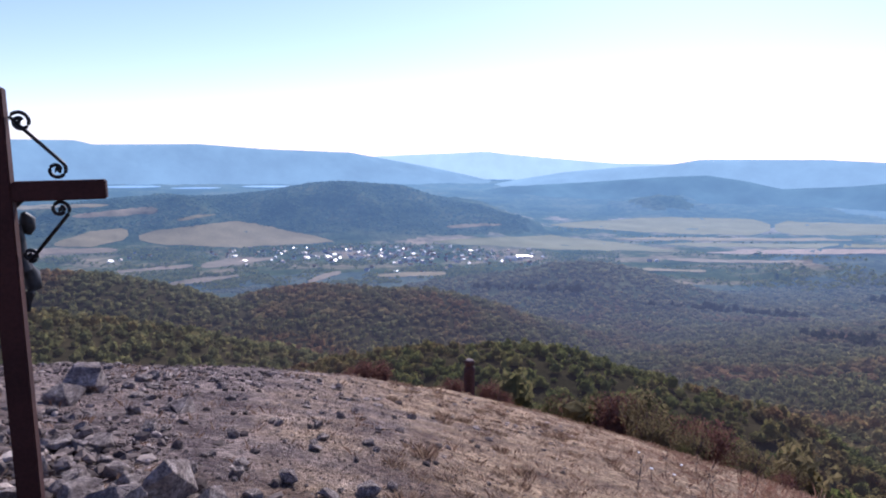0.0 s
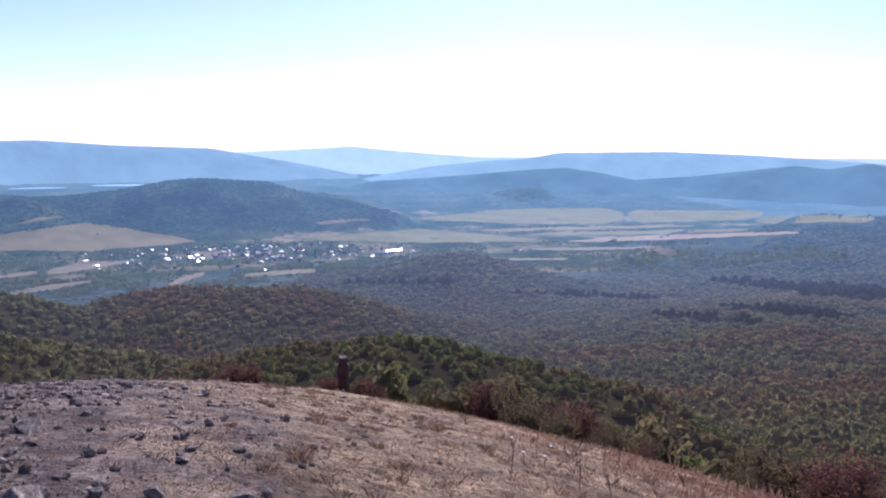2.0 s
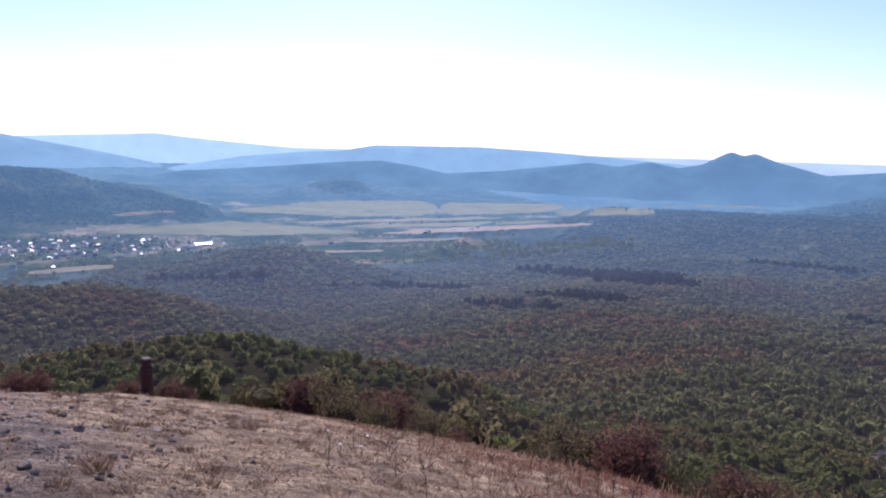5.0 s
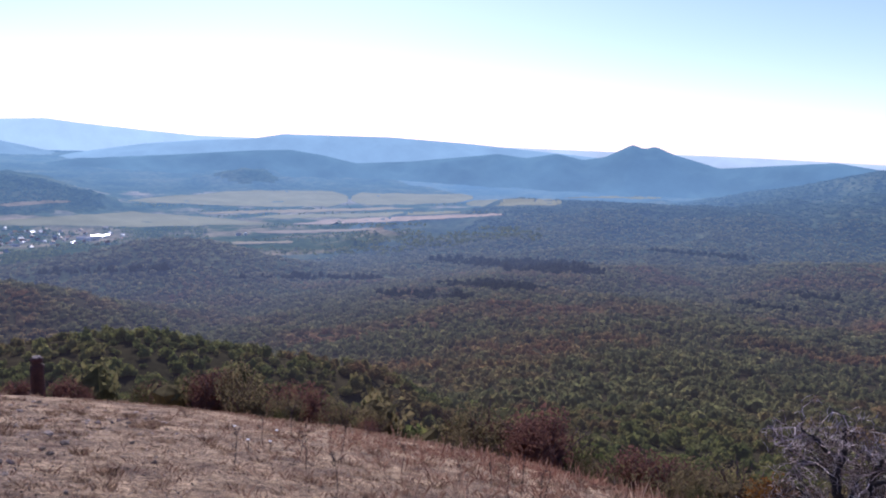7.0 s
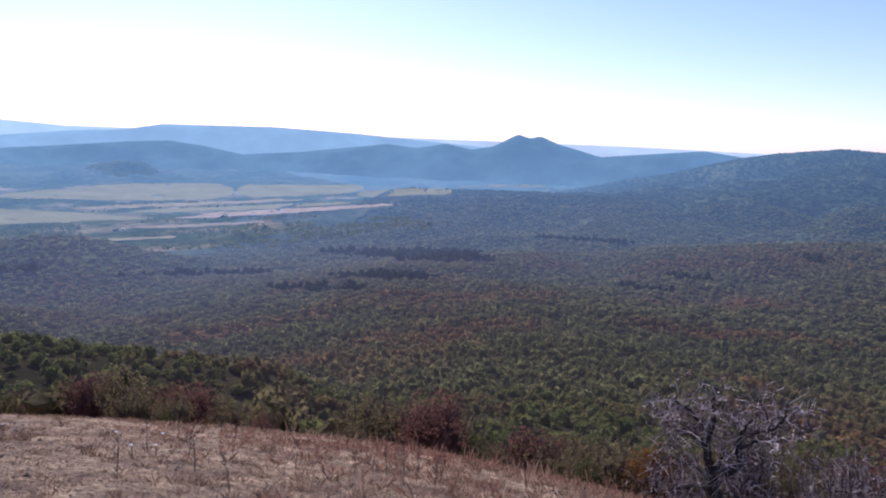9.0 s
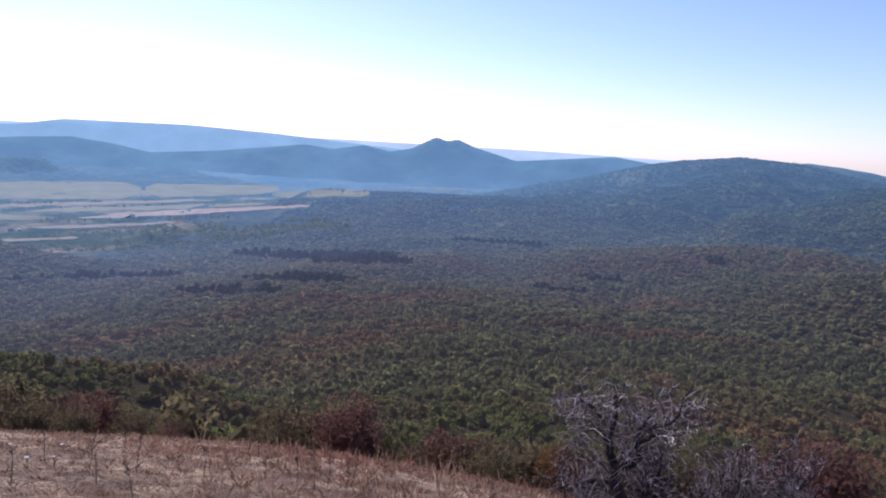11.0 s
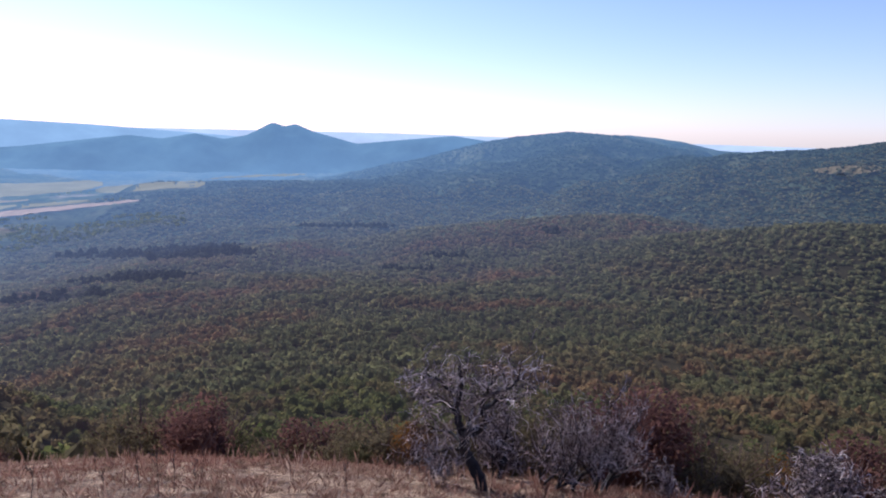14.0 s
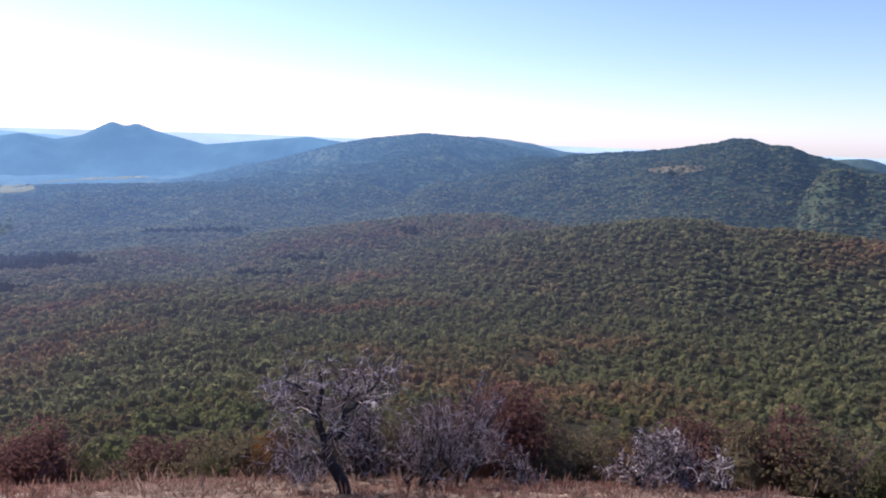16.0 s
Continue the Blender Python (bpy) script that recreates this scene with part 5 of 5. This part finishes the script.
# ---- the wayside cross ----
M_beam = two_scale("reddish_brown_stained_wood", [(0.35, (0.03, 0.01, 0.008)), (0.65, (0.055, 0.018, 0.014))], 2.0, [(0.3, (0.7, 0.7, 0.7)), (0.7, (1.15, 1.15, 1.15))], 60.0, bumps=(0.25, 0.003), rough=0.8, spec=0.2)
M_iron, nt, b = material("black_wrought_iron", 0.5, 0.7)
nt.links.new(ramp(nt, noise_tex(nt, 30), [(0.3, (0.012, 0.012, 0.013)), (0.7, (0.035, 0.032, 0.03))]), b.inputs["Base Color"])
M_bronze, nt, b = material("dark_cast_metal", 0.55, 0.3)
nt.links.new(ramp(nt, noise_tex(nt, 25), [(0.3, (0.014, 0.013, 0.013)), (0.7, (0.04, 0.036, 0.034))]), b.inputs["Base Color"])

K = 0.7625                           # the cross was drawn for a 0.124 m post; it is a 0.095 m one
CX, CY = -2.445 * K + 0.05, 4.0 * K
BASE = ground_z(CX, CY)
cross = empty("wayside_cross", (CX, CY, BASE), "reddish-brown wooden wayside cross with iron scrolls, on stony ground", "cross")
cross.matrix_world = pose(CX, CY, BASE, 0, -1.6, 19.5)
TOP, ARM = (1.65 + 0.32 * K - BASE) / K, (1.65 - 0.245 * K - BASE) / K


def beam(x0, x1, y0, y1, z0, z1, worn=0.006):
    bm = bmesh.new()
    bmesh.ops.create_cube(bm, size=1)
    bmesh.ops.scale(bm, vec=(x1 - x0, y1 - y0, z1 - z0), verts=bm.verts)
    bmesh.ops.translate(bm, vec=((x0 + x1) / 2, (y0 + y1) / 2, (z0 + z1) / 2), verts=bm.verts)
    bmesh.ops.bevel(bm, geom=bm.edges[:], offset=worn, segments=2, affect="EDGES")
    return bm


part("post", beam(-0.062 * K, 0.062 * K, -0.06 * K, 0.06 * K, -0.4, TOP * K), M_beam, cross)
for x0, x1 in ((0.063, 0.535), (-0.535, -0.063)):
    part("arm", beam(x0 * K, x1 * K, -0.057 * K, 0.057 * K, (ARM - 0.055) * K, (ARM + 0.055) * K), M_beam, cross)


def spiral(cx, cz, r0, r1, a0, a1, n=26):
    a = np.radians(np.linspace(a0, a1, n))
    r = np.linspace(r0, r1, n)
    return [(cx + rr * math.cos(t), 0.0, cz + rr * math.sin(t)) for t, rr in zip(a, r)]


def scroll(sign):
    """An S-shaped iron bracket between post and arm, curled in at both ends."""
    z = ARM + sign * 0.055
    high = spiral(0.125, z + sign * 0.325, 0.018, 0.058, sign * 40, sign * (40 + 470))
    low = spiral(0.285, z + sign * 0.06, 0.052, 0.016, sign * 55, sign * (55 - 470))
    if sign < 0:
        high = spiral(0.115, z - 0.305, 0.012, 0.04, 20, 20 - 480)
        low = spiral(0.285, z - 0.052, 0.05, 0.016, -35, -35 + 470)
    pts = np.array(high + low) * K
    return tube(pts, [0.008] * len(pts), 8)


def leaf_tip(cx, cz):
    """A small forged diamond in the eye of a scroll."""
    v = np.array([(0, 0, 0.026), (0.012, 0, 0), (0, 0, -0.026), (-0.012, 0, 0), (0, 0.007, 0), (0, -0.007, 0)])
    turn = math.radians(30)
    v = np.stack([v[:, 0] * math.cos(turn) + v[:, 2] * math.sin(turn), v[:, 1], v[:, 2] * math.cos(turn) - v[:, 0] * math.sin(turn)], -1)
    return (v + [cx, 0, cz]) * K, np.array([(0, 1, 5), (1, 2, 5), (2, 3, 5), (3, 0, 5), (1, 0, 4), (2, 1, 4), (3, 2, 4), (0, 3, 4)])


for sign in (1, -1):
    s = array_part("scroll", *scroll(sign), M_iron, cross, "black wrought-iron S-scroll", True)
    for cx, cz in ((0.12, 0.38), (0.287, 0.118)) if sign > 0 else ((0.287, -0.107), (0.112, -0.36)):
        array_part("leaf_tip", *leaf_tip(cx, ARM + cz), M_iron, s, "small forged leaf tip")


def figure():
    """A plain cast figure: head, trunk, raised arms and legs as swept forms."""
    z = ARM
    v, f = joined([tube([(0.085, 0.15, z - 0.255), (0.09, 0.16, z - 0.225), (0.085, 0.16, z - 0.17), (0.07, 0.15, z - 0.13)], [0.02, 0.036, 0.046, 0.015], 12),
                   tube([(0.02, 0.1, z - 0.2), (0.03, 0.12, z - 0.29), (0.04, 0.12, z - 0.4), (0.05, 0.13, z - 0.46)], [0.045, 0.05, 0.04, 0.05], 12),
                   tube([(-0.30, 0.085, z), (-0.1, 0.1, z - 0.03), (0, 0.11, z - 0.12), (0.1, 0.1, z - 0.03), (0.30, 0.085, z)], [0.014, 0.02, 0.026, 0.02, 0.014], 8),
                   tube([(0.05, 0.13, z - 0.43), (0.085, 0.17, z - 0.5), (0.085, 0.16, z - 0.57), (0.07, 0.13, z - 0.6), (0.055, 0.1, z - 0.7)], [0.04, 0.045, 0.048, 0.026, 0.018], 12)])
    return v * K, f


statue = mesh_object("statue", *figure(), [M_bronze])
statue.matrix_world = pose(CX, CY, BASE, 0, -1.6, 19.5)
tagged(statue, "small dark cast-metal statue fixed to the wooden cross", "statue")

# ---- weathered post on the brow ----
M_stump = two_scale("rusty_weathered_wood", [(0.3, (0.045, 0.016, 0.012)), (0.7, (0.1, 0.036, 0.024))], 5.0, [(0.3, (0.5, 0.5, 0.5)), (0.7, (1.2, 1.2, 1.2))], 30.0, bumps=(0.6, 0.02), rough=0.9)
px, py, pz = spot(2.4, 17.3)
marker = empty("marker_post", (px, py, pz), "rust-brown weathered wooden marker post on the grassy brow", "post")
v, f = tube([(0, 0, -0.3), (0, 0, 0.02), (0.01, 0, 0.3), (0, 0.01, 0.62), (0.01, 0, 0.8), (0, 0, 0.84), (0, 0, 0.88), (0, 0, 0.96), (0, 0, 1.0)],
            [0.17, 0.16, 0.145, 0.14, 0.145, 0.105, 0.105, 0.14, 0.08], 10)
array_part("shaft", v, f, M_stump, marker, smooth_shade=True)
v, f = tube([(0, 0, 0.985), (0, 0, 1.01), (0, 0, 1.02)], [0.1, 0.09, 0.005], 10)
array_part("cap", v, f, M_rock, marker, "pale worn cap")

# ---- valley: fields, lake, village ----


def field(mat, label, a0, a1, low, high):
    """A field draped on the land between two bearings; its near and far borders as heights of view at both ends and the middle."""
    az = np.linspace(a0, a1, 40)
    t = np.linspace(0, 1, 40)
    lo = np.interp(t, [0, 0.5, 1], low) + 0.09 * vnoise(az / 1.1, az * 0 + a0, 3)
    hi = np.interp(t, [0, 0.5, 1], high) + 0.09 * vnoise(az / 1.1, az * 0 + a1, 3)
    mid, half = (lo + hi) / 2, (hi - lo) / 2 * np.clip(np.minimum(t, 1 - t) * 9 + 0.2, 0, 1) ** 0.6
    lo, hi = mid - half, mid + half
    near = np.array([meet(a, e) for a, e in zip(az, lo)])
    deep = np.array([meet(a, e) for a, e in zip(az, hi)])
    k = np.linspace(0, 1, 8)[:, None]
    r = near * (1 - k) + np.maximum(deep, near + 3) * k
    x, y = r * np.sin(np.radians(az)), r * np.cos(np.radians(az))
    z = land(x, y)[0] + 1.2
    ob = mesh_object("field", np.stack([x, y, z], -1).reshape(-1, 3), grid_faces(8, 40), [mat])
    return tagged(ob, label, "field", kind="structure")


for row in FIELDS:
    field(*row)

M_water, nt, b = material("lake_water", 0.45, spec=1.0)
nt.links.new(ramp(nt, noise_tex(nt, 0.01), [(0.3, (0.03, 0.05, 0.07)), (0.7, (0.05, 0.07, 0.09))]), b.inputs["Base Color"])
# Painted haze emission brightens the far water.
haze_emission(nt, b, 1.3)


def lake(a0, a1, r0, r1):
    az = np.linspace(a0, a1, 30)
    k = np.linspace(0, 1, 4)[:, None]
    swell = np.sin(np.linspace(0, np.pi, 30)) ** 0.5
    r = r0 + (r1 - r0) * (0.5 + (k - 0.5) * swell)
    x, y = r * np.sin(np.radians(az)), r * np.cos(np.radians(az))
    z = np.full(x.shape, float(land(x, y)[0].max()) + 4)
    return tagged(mesh_object("water", np.stack([x, y, z], -1).reshape(-1, 3), grid_faces(4, 30), [M_water]), "bright still lake far off in the valley", "lake", kind="structure")


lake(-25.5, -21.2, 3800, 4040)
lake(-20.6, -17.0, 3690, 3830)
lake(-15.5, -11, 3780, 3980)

# houses
M_wall = two_scale("whitewashed_wall", [(0.3, (0.72, 0.7, 0.66)), (0.7, (0.85, 0.83, 0.8))], 0.4, [(0.3, (0.9, 0.9, 0.9)), (0.7, (1.05, 1.05, 1.05))], 3.0, rough=0.8)
M_tile = two_scale("faded_roof_tile", [(0.3, (0.3, 0.19, 0.15)), (0.7, (0.45, 0.32, 0.26))], 0.4, [(0.3, (0.8, 0.8, 0.8)), (0.7, (1.1, 1.1, 1.1))], 3.0, rough=0.5)
M_sheet, nt, b = material("pale_sheet_roof", 0.35, 0.3)
nt.links.new(ramp(nt, noise_tex(nt, 0.3), [(0.3, (0.34, 0.34, 0.35)), (0.7, (0.55, 0.55, 0.55))]), b.inputs["Base Color"])


def house_proto(w, d, h, roof_h, roof_mat, label, group, kind="house"):
    t = empty(kind, (0, 0, -2000), label, kind if kind == "house" else "building", group)
    bm = bmesh.new()
    for a in (-1, 1):
        vs = [bm.verts.new((a * w / 2, s * d / 2, z)) for s, z in ((-1, -3), (1, -3), (1, h))] + [bm.verts.new((a * w / 2, 0, h + roof_h)), bm.verts.new((a * w / 2, -d / 2, h))]
        bm.faces.new(vs if a > 0 else vs[::-1])
    bm.verts.ensure_lookup_table()
    for i, j in ((0, 1), (1, 2), (4, 0)):
        bm.faces.new([bm.verts[i], bm.verts[j], bm.verts[5 + j], bm.verts[5 + i]])
    part("wall", bm, M_wall, t)
    bm = bmesh.new()
    o = 0.5
    for s in (-1, 1):
        a = [bm.verts.new((x, s * (d / 2 + o), h - o * roof_h * 2 / d)) for x in (-w / 2 - o, w / 2 + o)]
        c = [bm.verts.new((x, 0, h + roof_h + 0.15)) for x in (-w / 2 - o, w / 2 + o)]
        e = [bm.verts.new((p.co.x, p.co.y, p.co.z - 0.3)) for p in a + c]
        bm.faces.new([a[0], a[1], c[1], c[0]])
        bm.faces.new([e[2], e[3], e[1], e[0]])
        bm.faces.new([a[0], e[0], e[1], a[1]])
    part("roof", bm, roof_mat, t)
    for x in np.linspace(-w / 2 + 1.6, w / 2 - 1.6, max(2, int(w / 3))):
        bm = beam(x - 0.55, x + 0.55, -d / 2 - 0.05, -d / 2 + 0.1, 1.0, 2.4)
        part("window", bm, M_pane, t)
    return t


M_pane, nt, b = material("dark_window_pane", 0.1)
nt.links.new(ramp(nt, noise_tex(nt, 1.0), [(0.3, (0.02, 0.025, 0.03)), (0.7, (0.04, 0.045, 0.05))]), b.inputs["Base Color"])
G = "village houses"
HOUSES = [house_proto(11, 8, 3.4, 3.2, M_tile, "whitewashed village house with a tiled gable roof", G), house_proto(14, 9, 3.6, 3.4, M_sheet, "whitewashed village house with a pale roof", G),
          house_proto(9, 8, 5.6, 3.0, M_tile, "two-storey whitewashed house with a tiled roof", G), house_proto(16, 8, 3.2, 2.6, M_sheet, "long whitewashed house with a pale roof", G)]
rng = np.random.default_rng(77)
places, scales = [], []
while len(places) < 280:
    az = rng.normal(-3.5, 4.5) if rng.random() < 0.62 else rng.uniform(-18, 8)
    el = -8.15 - 0.02 * (az + 3) + rng.normal(0, 0.45)
    if not (-18 < az < 8 and -9.7 < el < -7.45):
        continue
    r = meet(az, el)
    if 1500 < r < 3000:
        places.append(spot(az, r))
        scales.append(rng.uniform(0.6, 1.0))
for az, el in ((-23.2, -7.7), (-23.6, -8.0), (-22.6, -8.0), (-24.2, -8.1), (-22.2, -7.9), (-24.9, -8.2), (16.3, -8.1), (16.8, -8.05)):
    places.append(spot(az, meet(az, el)))
    scales.append(0.9)
plant(HOUSES, places, scales, rng)
hall = house_proto(42, 18, 6, 3.5, M_sheet, "large white farm hall with a pale sheet roof", "white farm halls", "farm_hall")
plant([hall], [spot(a, meet(a, e)) for a, e in ((5.6, -8.35), (6.3, -8.2), (6.9, -8.15), (8.1, -8.15), (4.8, -8.6))], [0.8, 0.7, 0.6, 0.5, 0.5], rng)

# trees among the houses and along the fields
x, y = [], []
for _ in range(14000):
    az, el = rng.uniform(-31, 14), rng.uniform(-10.6, -7.3)
    if vnoise(np.array([az / 2.5]), np.array([el * 2.5]), 3)[0] + rng.uniform(-0.2, 0.2) < (0.12 if -14 < az < 8 and -9.2 < el < -7.5 else 0.02):
        continue
    a, r = radians(az), meet(az, el)
    if 1450 < r < 3000:
        x.append(r * math.sin(a))
        y.append(r * math.cos(a))
for _ in range(2600):
    az, el = rng.uniform(12, 40), rng.uniform(-9.6, -6.9)
    if el > -7.9 + 0.13 * (az - 22) or vnoise(np.array([az / 2.0]), np.array([el * 3.0]), 3)[0] < -0.15:
        continue
    a, r = radians(az), meet(az, el)
    if 1400 < r < 3000:
        x.append(r * math.sin(a))
        y.append(r * math.cos(a))
for a0, a1, e0, e1 in ((10, 36, -6.95, -5.75), (13, 30, -6.35, -5.75), (18, 30, -7.5, -7.0), (16, 36, -5.95, -5.2), (2, 20, -7.35, -7.3), (-22, -8, -7.4, -7.5), (9, 24, -5.9, -5.85), (19, 26, -7.9, -7.7), (21, 24, -5.2, -5.0), (28, 40, -4.7, -4.9)):
    for k in range(110):
        u = rng.random()
        az, el = a0 + (a1 - a0) * u, e0 + (e1 - e0) * u + rng.normal(0, 0.04)
        a, r = radians(az), meet(az, el)
        x.append(r * math.sin(a))
        y.append(r * math.cos(a))
x, y = np.array(x), np.array(y)
free = off_fields(x, y)
x, y = x[free], y[free]
rad = rng.uniform(2.4, 5.6, len(x))
pos = np.stack([x, y, land(x, y)[0] + rad * 0.6], -1)
v, f = spread(rng, [leaf_cloud(rng, 8, 0.5) for _ in range(12)], pos, rad * 1.2, rad * 1.1)
tagged(mesh_object("valley_trees", v, f, [M_valley_leaf], smooth_shade=False), "dark trees among the houses and along field borders", "trees", kind="stuff")
